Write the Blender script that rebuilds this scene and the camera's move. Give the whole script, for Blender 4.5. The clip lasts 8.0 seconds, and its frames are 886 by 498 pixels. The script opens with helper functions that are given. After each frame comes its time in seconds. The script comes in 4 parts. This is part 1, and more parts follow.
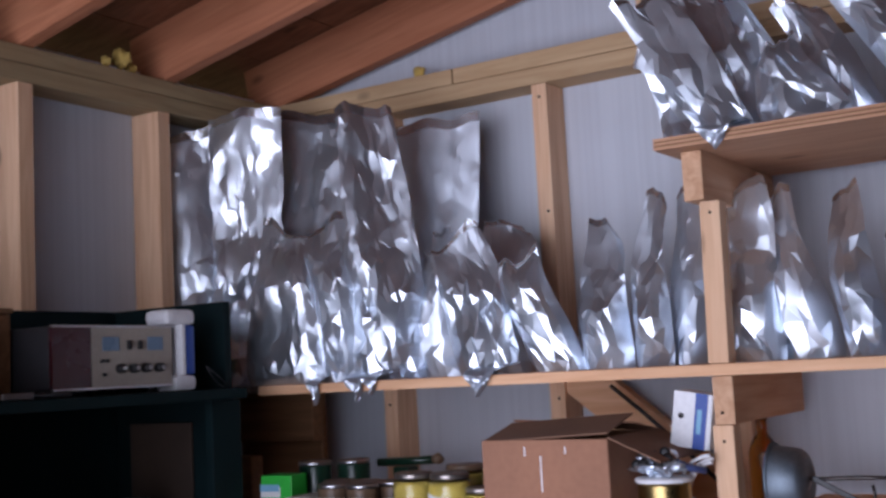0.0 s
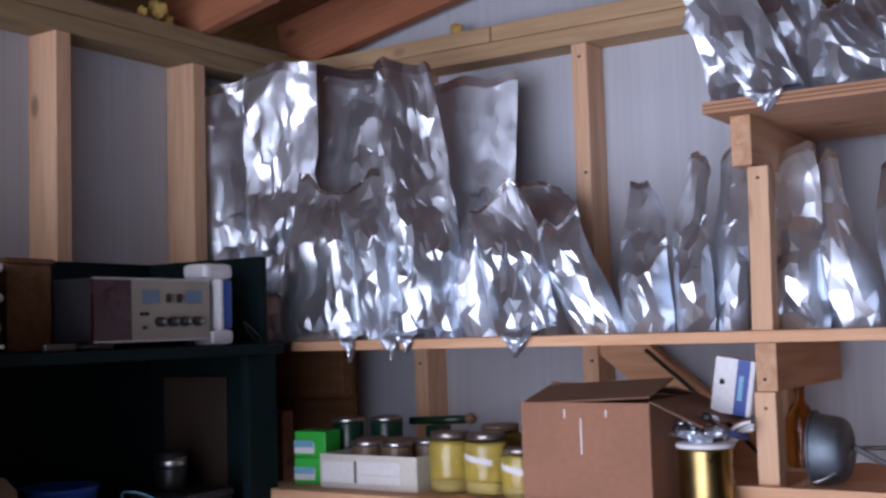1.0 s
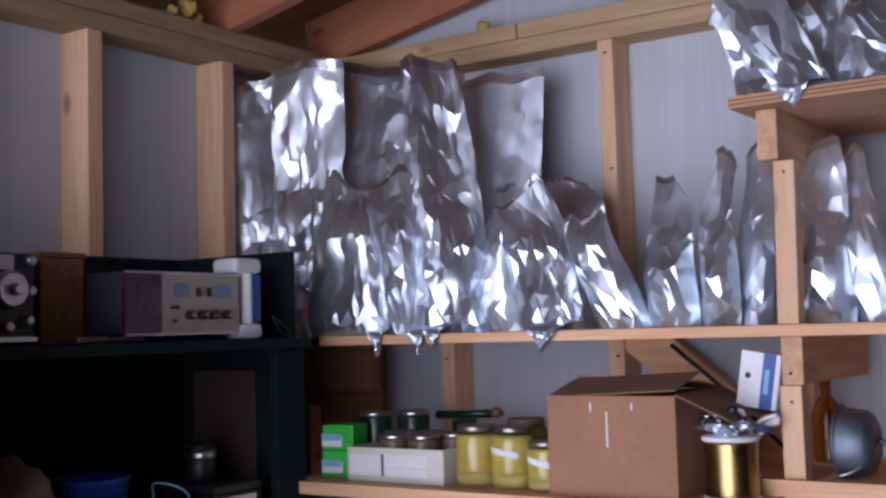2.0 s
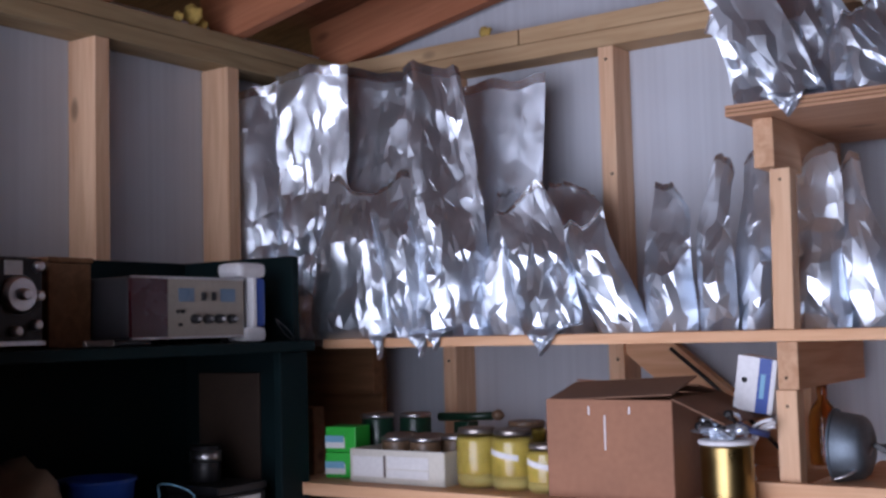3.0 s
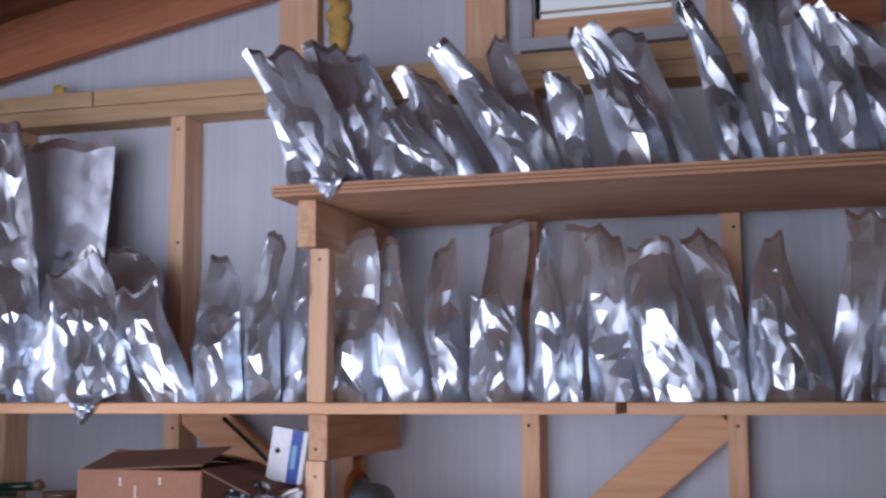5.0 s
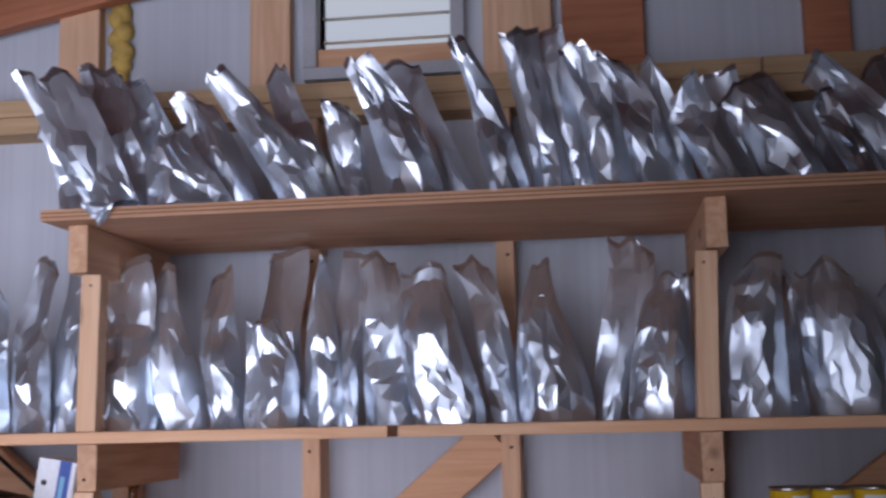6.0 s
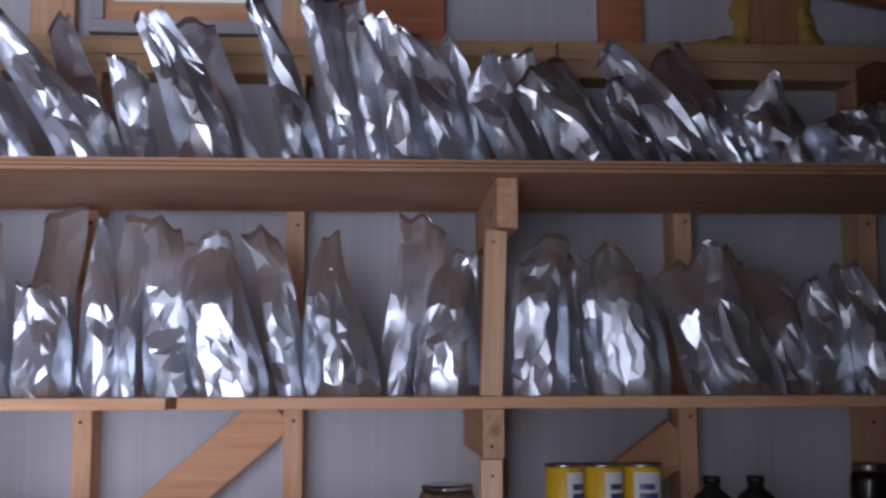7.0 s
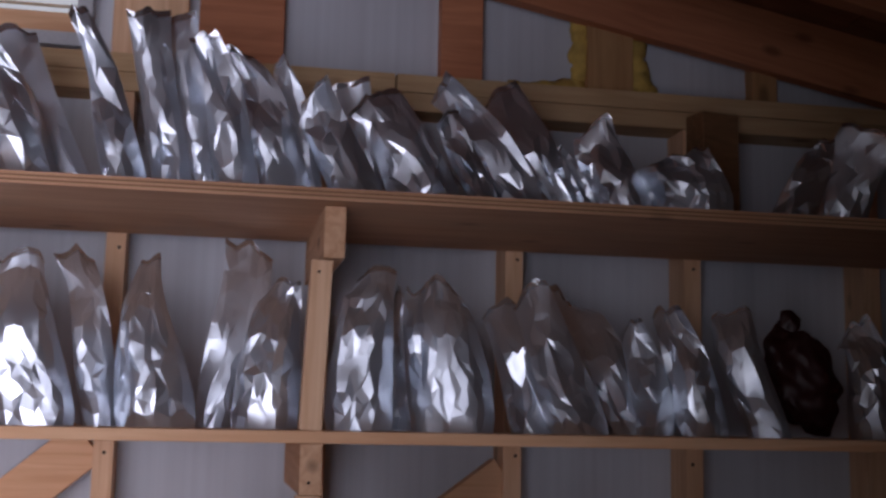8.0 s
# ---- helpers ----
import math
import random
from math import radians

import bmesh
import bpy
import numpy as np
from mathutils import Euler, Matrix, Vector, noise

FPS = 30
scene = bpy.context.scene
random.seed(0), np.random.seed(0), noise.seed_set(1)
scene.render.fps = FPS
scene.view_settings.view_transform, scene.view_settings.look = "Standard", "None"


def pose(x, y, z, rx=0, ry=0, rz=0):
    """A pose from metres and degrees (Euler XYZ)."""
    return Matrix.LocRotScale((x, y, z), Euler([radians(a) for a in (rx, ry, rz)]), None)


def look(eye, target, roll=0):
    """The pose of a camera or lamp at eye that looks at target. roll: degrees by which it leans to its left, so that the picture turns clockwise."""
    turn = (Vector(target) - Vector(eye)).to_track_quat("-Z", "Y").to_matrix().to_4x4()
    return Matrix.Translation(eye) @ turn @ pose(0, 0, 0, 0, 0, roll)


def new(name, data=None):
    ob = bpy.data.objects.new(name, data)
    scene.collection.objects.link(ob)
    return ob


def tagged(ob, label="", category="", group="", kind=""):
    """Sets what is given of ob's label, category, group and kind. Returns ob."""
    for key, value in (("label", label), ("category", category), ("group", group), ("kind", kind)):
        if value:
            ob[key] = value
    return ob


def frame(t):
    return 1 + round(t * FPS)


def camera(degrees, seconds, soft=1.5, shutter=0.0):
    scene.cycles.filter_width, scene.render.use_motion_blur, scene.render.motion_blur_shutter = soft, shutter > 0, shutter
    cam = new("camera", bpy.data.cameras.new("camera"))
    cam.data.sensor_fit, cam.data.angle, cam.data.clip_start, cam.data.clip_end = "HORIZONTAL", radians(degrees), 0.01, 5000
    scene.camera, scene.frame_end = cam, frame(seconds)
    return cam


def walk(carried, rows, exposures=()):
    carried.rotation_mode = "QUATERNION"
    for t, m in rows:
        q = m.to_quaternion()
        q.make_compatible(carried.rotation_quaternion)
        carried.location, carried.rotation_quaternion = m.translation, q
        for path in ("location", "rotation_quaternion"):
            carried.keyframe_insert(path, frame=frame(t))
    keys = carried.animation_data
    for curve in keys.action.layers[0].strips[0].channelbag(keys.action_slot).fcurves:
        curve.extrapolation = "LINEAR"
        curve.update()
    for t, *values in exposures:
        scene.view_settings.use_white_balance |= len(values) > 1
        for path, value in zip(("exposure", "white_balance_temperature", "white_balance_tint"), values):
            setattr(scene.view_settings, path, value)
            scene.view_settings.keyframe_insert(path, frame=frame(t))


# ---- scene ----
cam = camera(41.8, 8.0, soft=2.8, shutter=0.25)
PATH = [
    (0, (-0.029, -0.126, 1.412), (-1.097, 1.552, 1.621), -3.0),
    (0.5, (-0.063, -0.139, 1.426), (-1.065, 1.585, 1.579), -1.4),
    (1, (-0.087, -0.147, 1.418), (-1.173, 1.527, 1.556), -1.7),
    (1.5, (-0.086, -0.151, 1.406), (-1.203, 1.502, 1.546), -1.7),
    (3, (-0.053, -0.183, 1.417), (-1.185, 1.46, 1.554), -1.5),
    (3.5, (-0.036, -0.186, 1.432), (-1.05, 1.532, 1.578), -1.2),
    (4, (0.002, -0.154, 1.412), (-0.895, 1.623, 1.601), -0.6),
    (4.5, (0.049, -0.155, 1.411), (-0.638, 1.705, 1.672), 0.2),
    (4.7, (0.066, -0.164, 1.418), (-0.563, 1.718, 1.67), 0.1),
    (5.8, (0.179, -0.163, 1.43), (-0.15, 1.795, 1.673), -1.3),
    (6, (0.179, -0.175, 1.411), (-0.067, 1.789, 1.699), -1.3),
    (6.5, (0.191, -0.163, 1.416), (0.148, 1.823, 1.647), -0.5),
    (7, (0.17, -0.148, 1.422), (0.289, 1.835, 1.652), -0.2),
    (7.5, (0.162, -0.148, 1.433), (0.467, 1.815, 1.669), 1.3),
    (8, (0.216, -0.109, 1.418), (0.587, 1.833, 1.713), 1.1),
]
EXPOSURES = ((0.0, 0.0, 6500, 10), (4.5, 0.0, 6500, 10), (6.5, -0.02, 6500, 10), (8.0, 0.0, 7000, 14))
walk(cam, [(t, look(eye, target, roll)) for t, eye, target, roll in PATH], EXPOSURES)

# ---- light ----
world = bpy.data.worlds.new("world")
scene.world = world
world.use_nodes = True
sky = world.node_tree.nodes.new("ShaderNodeTexSky")
sky.sky_type, sky.sun_disc = "NISHITA", False
sky.sun_elevation, sky.sun_rotation = radians(42), radians(-12)
world.node_tree.links.new(sky.outputs[0], world.node_tree.nodes["Background"].inputs[0])
world.node_tree.nodes["Background"].inputs[1].default_value = 0.06

sun = new("sun", bpy.data.lights.new("sun", "SUN"))
sun.data.energy, sun.data.angle, sun.data.color = 2.5, radians(0.5), (1.0, 0.93, 0.84)
sun.matrix_world = look((-1.2, 6, 5.4), (0, 0, 0)).to_3x3().to_4x4()

# skylight standing in the open doorway behind the camera
DOOR_X0, DOOR_X1, DOOR_H, FRONT_Y = -1.94, 0.12, 2.12, -0.80
door_light = new("door_daylight", bpy.data.lights.new("door_daylight", "AREA"))
door_light.data.shape, door_light.data.size, door_light.data.size_y = "RECTANGLE", DOOR_X1 - DOOR_X0 - 0.04, DOOR_H - 0.06
door_light.data.energy, door_light.data.color = 25.5, (0.775, 0.79, 1.0)
door_light.data.spread = radians(90)
door_light.matrix_world = look(((DOOR_X0 + DOOR_X1) / 2, FRONT_Y + 0.12, DOOR_H / 2 + 0.02), ((DOOR_X0 + DOOR_X1) / 2 - 0.40, 3, DOOR_H / 2 + 0.30))


# ---- materials ----
def nodes_of(name):
    m = bpy.data.materials.new(name)
    m.use_nodes = True
    t = m.node_tree
    return m, t, t.nodes["Principled BSDF"]


def add(t, kind, **values):
    n = t.nodes.new(kind)
    for key, value in values.items():
        n.inputs[key.replace("_", " ")].default_value = value
    return n


def ramp(t, source, low, high, a=0.3, b=0.7):
    r = t.nodes.new("ShaderNodeValToRGB")
    r.color_ramp.elements[0].position, r.color_ramp.elements[1].position = a, b
    r.color_ramp.elements[0].color, r.color_ramp.elements[1].color = (*low, 1), (*high, 1)
    t.links.new(source, r.inputs[0])
    return r.outputs[0]


def blend(t, a, b, factor, mode="MIX"):
    m = t.nodes.new("ShaderNodeMix")
    m.data_type, m.blend_type = "RGBA", mode
    for value, i in ((factor, 0), (a, 6), (b, 7)):
        if hasattr(value, "is_linked"):
            t.links.new(value, m.inputs[i])
        else:
            m.inputs[i].default_value = value if i == 0 else (*value, 1)
    return m.outputs[2]


def coords(t, scale):
    c, m = t.nodes.new("ShaderNodeTexCoord"), t.nodes.new("ShaderNodeMapping")
    info = t.nodes.new("ShaderNodeObjectInfo")
    shift = t.nodes.new("ShaderNodeVectorMath")
    shift.operation = "MULTIPLY_ADD"
    t.links.new(info.outputs["Random"], shift.inputs[0])
    shift.inputs[1].default_value = (7.3, 5.1, 9.7)
    t.links.new(c.outputs["Object"], shift.inputs[2])
    m.inputs["Scale"].default_value = scale
    t.links.new(shift.outputs[0], m.inputs["Vector"])
    return m.outputs[0]


def bump(t, p, source, strength, distance=0.002):
    b = t.nodes.new("ShaderNodeBump")
    b.inputs["Strength"].default_value, b.inputs["Distance"].default_value = strength, distance
    t.links.new(source, b.inputs["Height"])
    t.links.new(b.outputs[0], p.inputs["Normal"])
    return b


def wood(name, dark, light, axis, rough=0.75, stain=(0.30, 0.22, 0.13), amount=0.35):
    """Sawn timber with its grain along an axis, knots and old stains."""
    m, t, p = nodes_of(name)
    stretch = [26, 26, 26]
    stretch[axis] = 1.6
    v = coords(t, stretch)
    grain = add(t, "ShaderNodeTexNoise", Scale=2.2, Detail=6, Distortion=0.9)
    t.links.new(v, grain.inputs["Vector"])
    col = ramp(t, grain.outputs["Fac"], dark, light, 0.32, 0.66)
    loose = [4.0, 4.0, 4.0]
    loose[axis] = 1.5
    v2 = coords(t, loose)
    patch = add(t, "ShaderNodeTexNoise", Scale=1.6, Detail=4)
    t.links.new(v2, patch.inputs["Vector"])
    mask = t.nodes.new("ShaderNodeMapRange")
    mask.inputs[1].default_value, mask.inputs[2].default_value, mask.inputs[4].default_value = 0.5, 0.75, amount
    t.links.new(patch.outputs["Fac"], mask.inputs[0])
    col = blend(t, col, stain, mask.outputs[0])
    knots = add(t, "ShaderNodeTexVoronoi", Scale=1.0)
    kv = [9.0, 9.0, 9.0]
    kv[axis] = 4.5
    t.links.new(coords(t, kv), knots.inputs["Vector"])
    kr = t.nodes.new("ShaderNodeMapRange")
    kr.inputs[1].default_value, kr.inputs[2].default_value, kr.inputs[3].default_value, kr.inputs[4].default_value = 0.06, 0.14, 0.75, 0.0
    t.links.new(knots.outputs["Distance"], kr.inputs[0])
    col = blend(t, col, tuple(c * 0.3 for c in dark), kr.outputs[0])
    info = t.nodes.new("ShaderNodeObjectInfo")
    tone = t.nodes.new("ShaderNodeMapRange")
    tone.inputs[3].default_value, tone.inputs[4].default_value = 0.0, 0.28
    t.links.new(info.outputs["Random"], tone.inputs[0])
    col = blend(t, col, tuple(c * 0.72 for c in dark), tone.outputs[0])
    t.links.new(col, p.inputs["Base Color"])
    p.inputs["Roughness"].default_value = rough
    bump(t, p, grain.outputs["Fac"], 0.35, 0.0015)
    return m


def painted(name, colour, rough=0.5, wear=0.12, scale=9.0, metal=0.0, relief=0.08):
    """Paint, plastic or card with a faint mottling and scuffs."""
    m, t, p = nodes_of(name)
    n1 = add(t, "ShaderNodeTexNoise", Scale=scale, Detail=5)
    t.links.new(coords(t, (1, 1, 1)), n1.inputs["Vector"])
    n2 = add(t, "ShaderNodeTexNoise", Scale=scale * 14, Detail=3)
    t.links.new(coords(t, (1, 1, 1)), n2.inputs["Vector"])
    a = ramp(t, n1.outputs["Fac"], tuple(c * (1 - wear) for c in colour), tuple(min(1, c * (1 + wear)) for c in colour))
    b = ramp(t, n2.outputs["Fac"], (0.8, 0.8, 0.8), (1, 1, 1))
    t.links.new(blend(t, a, b, 0.5, "MULTIPLY"), p.inputs["Base Color"])
    rr = t.nodes.new("ShaderNodeMapRange")
    rr.inputs[3].default_value, rr.inputs[4].default_value = max(0.05, rough - 0.12), min(1, rough + 0.12)
    t.links.new(n1.outputs["Fac"], rr.inputs[0])
    t.links.new(rr.outputs[0], p.inputs["Roughness"])
    p.inputs["Metallic"].default_value = metal
    bump(t, p, n2.outputs["Fac"], relief, 0.001)
    return m


def foil_material(name, rough, tint, crinkle=0.075):
    """Aluminised film: a mirror broken by fine straight creases, uneven in gloss."""
    m, t, p = nodes_of(name)
    p.inputs["Metallic"].default_value = 0.92
    p.inputs["Coat Weight"].default_value, p.inputs["Coat Roughness"].default_value, p.inputs["Coat IOR"].default_value = 0.7, 0.10, 1.5
    v = coords(t, (1, 1, 1))
    n = add(t, "ShaderNodeTexNoise", Scale=11.0, Detail=4, Distortion=0.6)
    t.links.new(v, n.inputs["Vector"])
    warp = add(t, "ShaderNodeTexNoise", Scale=9.0, Detail=2)
    t.links.new(v, warp.inputs["Vector"])
    bend = t.nodes.new("ShaderNodeVectorMath")
    bend.operation = "MULTIPLY_ADD"
    t.links.new(warp.outputs["Color"], bend.inputs[0])
    bend.inputs[1].default_value = (0.05, 0.05, 0.05)
    t.links.new(v, bend.inputs[2])
    # flat facets between creases: every cell of film tilts its own way
    surface = t.nodes.new("ShaderNodeNewGeometry").outputs["Normal"]
    for scale, amount in ((19.0, crinkle), (43.0, crinkle * 0.75)):
        cells = add(t, "ShaderNodeTexVoronoi", Scale=scale)
        squeeze = t.nodes.new("ShaderNodeMapping")
        squeeze.inputs["Scale"].default_value = (1.0, 1.0, 0.62)
        squeeze.inputs["Rotation"].default_value = (0.2, 0.45 - scale * 0.02, 0.3)
        t.links.new(bend.outputs[0], squeeze.inputs["Vector"])
        t.links.new(squeeze.outputs[0], cells.inputs["Vector"])
        tilt = t.nodes.new("ShaderNodeVectorMath")
        tilt.operation = "MULTIPLY_ADD"
        t.links.new(cells.outputs["Color"], tilt.inputs[0])
        tilt.inputs[1].default_value = (2 * amount, 2 * amount, 2 * amount)
        tilt.inputs[2].default_value = (-amount, -amount, -amount)
        where = t.nodes.new("ShaderNodeMapRange")
        where.inputs[1].default_value, where.inputs[2].default_value = (0.36, 0.50) if scale < 30 else (0.45, 0.60)
        t.links.new(n.outputs["Fac"], where.inputs[0])
        turned = t.nodes.new("ShaderNodeVectorMath")
        turned.operation = "MULTIPLY_ADD"
        t.links.new(tilt.outputs[0], turned.inputs[0])
        t.links.new(where.outputs[0], turned.inputs[1])
        t.links.new(surface, turned.inputs[2])
        surface = turned.outputs[0]
    unit = t.nodes.new("ShaderNodeVectorMath")
    unit.operation = "NORMALIZE"
    t.links.new(surface, unit.inputs[0])
    t.links.new(unit.outputs[0], p.inputs["Normal"])
    t.links.new(ramp(t, n.outputs["Fac"], tuple(c * 0.88 for c in tint), tint), p.inputs["Base Color"])
    rr = t.nodes.new("ShaderNodeMapRange")
    rr.inputs[3].default_value, rr.inputs[4].default_value = rough * 0.7, rough * 1.3
    t.links.new(n.outputs["Fac"], rr.inputs[0])
    t.links.new(rr.outputs[0], p.inputs["Roughness"])
    return m


def panel_material():
    """White ribbed sheet, dulled by dust, with narrow upright ribs."""
    m, t, p = nodes_of("white_ribbed_sheet")
    streak = add(t, "ShaderNodeTexNoise", Scale=1.0, Detail=5)
    t.links.new(coords(t, (60, 60, 0.7)), streak.inputs["Vector"])
    dust = add(t, "ShaderNodeTexNoise", Scale=2.5, Detail=5)
    t.links.new(coords(t, (1, 1, 1)), dust.inputs["Vector"])
    a = ramp(t, streak.outputs["Fac"], (0.51, 0.54, 0.60), (0.575, 0.61, 0.67))
    b = ramp(t, dust.outputs["Fac"], (0.82, 0.81, 0.80), (1, 1, 1))
    t.links.new(blend(t, a, b, 0.8, "MULTIPLY"), p.inputs["Base Color"])
    p.inputs["Roughness"].default_value = 0.55
    bump(t, p, streak.outputs["Fac"], 0.14, 0.002)
    return m


def glass_material(name, tint, rough=0.03):
    m, t, p = nodes_of(name)
    p.inputs["Base Color"].default_value = (*tint, 1)
    p.inputs["Transmission Weight"].default_value = 1.0
    p.inputs["Roughness"].default_value = rough
    p.inputs["IOR"].default_value = 1.45
    return m


PINE_X = wood("pine_along_x", (0.68, 0.365, 0.195), (0.84, 0.52, 0.31), 0, 0.75, (0.44, 0.25, 0.14), 0.3)
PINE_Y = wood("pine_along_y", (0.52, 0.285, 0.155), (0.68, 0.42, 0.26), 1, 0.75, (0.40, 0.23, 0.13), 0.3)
PINE_Z = wood("pine_along_z", (0.68, 0.40, 0.235), (0.84, 0.565, 0.365), 2, 0.75, (0.46, 0.28, 0.16), 0.3)
PLATE_X = wood("weathered_plate_x", (0.49, 0.31, 0.16), (0.64, 0.445, 0.255), 0)
PLATE_Z_WOOD = wood("weathered_plate_z", (0.40, 0.21, 0.09), (0.52, 0.30, 0.14), 2)
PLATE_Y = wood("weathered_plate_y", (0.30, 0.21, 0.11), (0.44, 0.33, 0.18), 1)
RAFTER = wood("red_brown_rafter", (0.42, 0.15, 0.07), (0.58, 0.235, 0.12), 0, 0.7, (0.20, 0.07, 0.03))
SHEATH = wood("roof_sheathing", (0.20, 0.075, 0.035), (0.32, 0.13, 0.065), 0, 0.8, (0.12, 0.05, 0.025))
PLY = wood("plywood", (0.50, 0.255, 0.14), (0.66, 0.37, 0.215), 0, 0.7)
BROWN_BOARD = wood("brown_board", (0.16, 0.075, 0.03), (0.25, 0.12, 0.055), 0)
FLOORING = wood("floor_boards", (0.09, 0.055, 0.035), (0.16, 0.10, 0.06), 1)
PANEL = panel_material()
FOIL = foil_material("silver_foil", 0.34, (0.74, 0.81, 0.90))
FOIL_DULL = foil_material("dull_silver_foil", 0.43, (0.74, 0.81, 0.90))
SEAL = foil_material("pressed_seal", 0.24, (0.64, 0.67, 0.72), 0.06)
GREEN_PAINT = painted("dark_green_paint", (0.0025, 0.012, 0.0135), 0.7, 0.3)
GREEN_PAINT.node_tree.nodes["Principled BSDF"].inputs["Specular IOR Level"].default_value = 0.2
CREAM = painted("cream_enamel", (0.36, 0.32, 0.27), 0.5)
BLACK = painted("black_enamel", (0.012, 0.012, 0.014), 0.45, 0.3)
DARK_GREY = painted("dark_grey_plastic", (0.04, 0.04, 0.045), 0.5, 0.3)
MAROON = painted("maroon_window", (0.045, 0.006, 0.010), 0.25, 0.2)
METER_BLUE = painted("grey_blue_meter", (0.14, 0.22, 0.32), 0.3)
SILVER = painted("brushed_aluminium", (0.62, 0.62, 0.64), 0.35, 0.1, 20, 1.0)
GALV = painted("galvanised_steel", (0.20, 0.24, 0.28), 0.6, 0.35, 18, 1.0)
STEEL = painted("dark_steel", (0.10, 0.09, 0.085), 0.45, 0.3, 20, 0.9)
GOLD = painted("gold_lacquered_wire", (0.34, 0.245, 0.10), 0.30, 0.2, 20, 1.0)
WHITE = painted("white_plastic", (0.78, 0.78, 0.80), 0.5, 0.05)
PAPER = painted("white_paper", (0.74, 0.73, 0.72), 0.8, 0.06)
BLUE = painted("royal_blue_print", (0.02, 0.07, 0.33), 0.45, 0.1)
SKY_BLUE = painted("pale_blue_print", (0.20, 0.45, 0.62), 0.5, 0.1)
LIME = painted("bright_green_card", (0.03, 0.46, 0.05), 0.45, 0.08)
DARK_GREEN = painted("bottle_green", (0.008, 0.035, 0.02), 0.3, 0.2)
CARD = painted("brown_cardboard", (0.31, 0.150, 0.090), 0.85, 0.10, 6)
# darker copy of the carton's card: shade painted on its inside and flaps
CARD_SHADED = painted("shaded_cardboard", (0.20, 0.105, 0.065), 0.85, 0.12, 6)
TRAY = painted("white_carton", (0.62, 0.59, 0.52), 0.75, 0.08)
LID = painted("dull_lid", (0.30, 0.27, 0.25), 0.35, 0.2, 20, 0.9)
CURD = painted("pale_yellow_preserve", (0.80, 0.62, 0.14), 0.35, 0.10, 30)
CURD_LOW = painted("creamy_sediment", (0.80, 0.66, 0.24), 0.4, 0.1, 30)
YELLOW = painted("yellow_can_print", (0.72, 0.45, 0.02), 0.35, 0.06)
NAVY = painted("navy_print", (0.06, 0.08, 0.20), 0.4, 0.1)
FOAM = painted("yellow_foam", (0.56, 0.38, 0.10), 0.9, 0.25, 30, 0.0, 0.8)
RED = painted("dark_red_plastic", (0.035, 0.004, 0.004), 0.5, 0.2)
GREY_FRAME = painted("grey_vent_frame", (0.46, 0.47, 0.50), 0.45, 0.1)
NAIL = painted("nail_head", (0.06, 0.05, 0.045), 0.5, 0.2, 30, 0.8)
RUST = painted("brown_jar_lid", (0.16, 0.10, 0.06), 0.4, 0.2)
INNER_BROWN = painted("dark_brown_panel", (0.05, 0.03, 0.02), 0.8, 0.3)
TAN = painted("tan_canvas", (0.30, 0.22, 0.15), 0.9, 0.2)
GLASS = glass_material("jar_glass", (0.93, 0.95, 0.93))
AMBER = glass_material("amber_glass", (0.55, 0.18, 0.03), 0.05)


# ---- mesh helpers ----
def part(name, bm, material, parent=None, label=""):
    """Links a bmesh as one mesh object, under a thing where one is given."""
    mesh = bpy.data.meshes.new(name)
    bm.to_mesh(mesh)
    bm.free()
    mesh.materials.append(material)
    ob = new(name, mesh)
    if parent:
        ob.parent = parent
    if label:
        ob["label"] = label
    return ob


def thing(name, x, y, z, label, category, group="", turn=0.0):
    ob = new(name)
    ob.empty_display_size = 0.05
    ob.matrix_world = pose(x, y, z, 0, 0, turn)
    return tagged(ob, label, category, group)


def block(x0, x1, y0, y1, z0, z1, edge=0.002, m=None, bm=None):
    """A box with softened edges, or one more of them in the same bmesh."""
    one = bmesh.new()
    bmesh.ops.create_cube(one, size=1)
    bmesh.ops.scale(one, vec=(x1 - x0, y1 - y0, z1 - z0), verts=one.verts)
    bmesh.ops.translate(one, vec=((x0 + x1) / 2, (y0 + y1) / 2, (z0 + z1) / 2), verts=one.verts)
    if edge:
        bmesh.ops.bevel(one, geom=one.edges[:], offset=edge, segments=2, affect="EDGES", profile=0.6)
    if m is not None:
        bmesh.ops.transform(one, matrix=m, verts=one.verts)
    if bm is None:
        return one
    mesh = bpy.data.meshes.new("scrap")
    one.to_mesh(mesh)
    one.free()
    bm.from_mesh(mesh)
    bpy.data.meshes.remove(mesh)
    return bm


def lathe(profile, steps=32, m=None, sweep=360.0):
    """A turned shape about z from (radius, height) pairs."""
    bm = bmesh.new()
    rings = []
    closed = sweep >= 360
    count = steps if closed else steps + 1
    for r, z in profile:
        rings.append([bm.verts.new((r * math.cos(radians(sweep) * i / steps), r * math.sin(radians(sweep) * i / steps), z)) for i in range(count)])
    for a, b in zip(rings, rings[1:]):
        for i in range(count if closed else count - 1):
            j = (i + 1) % count
            bm.faces.new((a[i], a[j], b[j], b[i]))
    for ring, flip in ((rings[0], True), (rings[-1], False)):
        if closed and (ring[0].co.xy.length > 1e-4):
            bm.faces.new(ring[::-1] if flip else ring)
    bmesh.ops.remove_doubles(bm, verts=bm.verts, dist=1e-5)
    bmesh.ops.recalc_face_normals(bm, faces=bm.faces)
    for f in bm.faces:
        f.smooth = len(f.verts) == 4
    if m is not None:
        bmesh.ops.transform(bm, matrix=m, verts=bm.verts)
    return bm


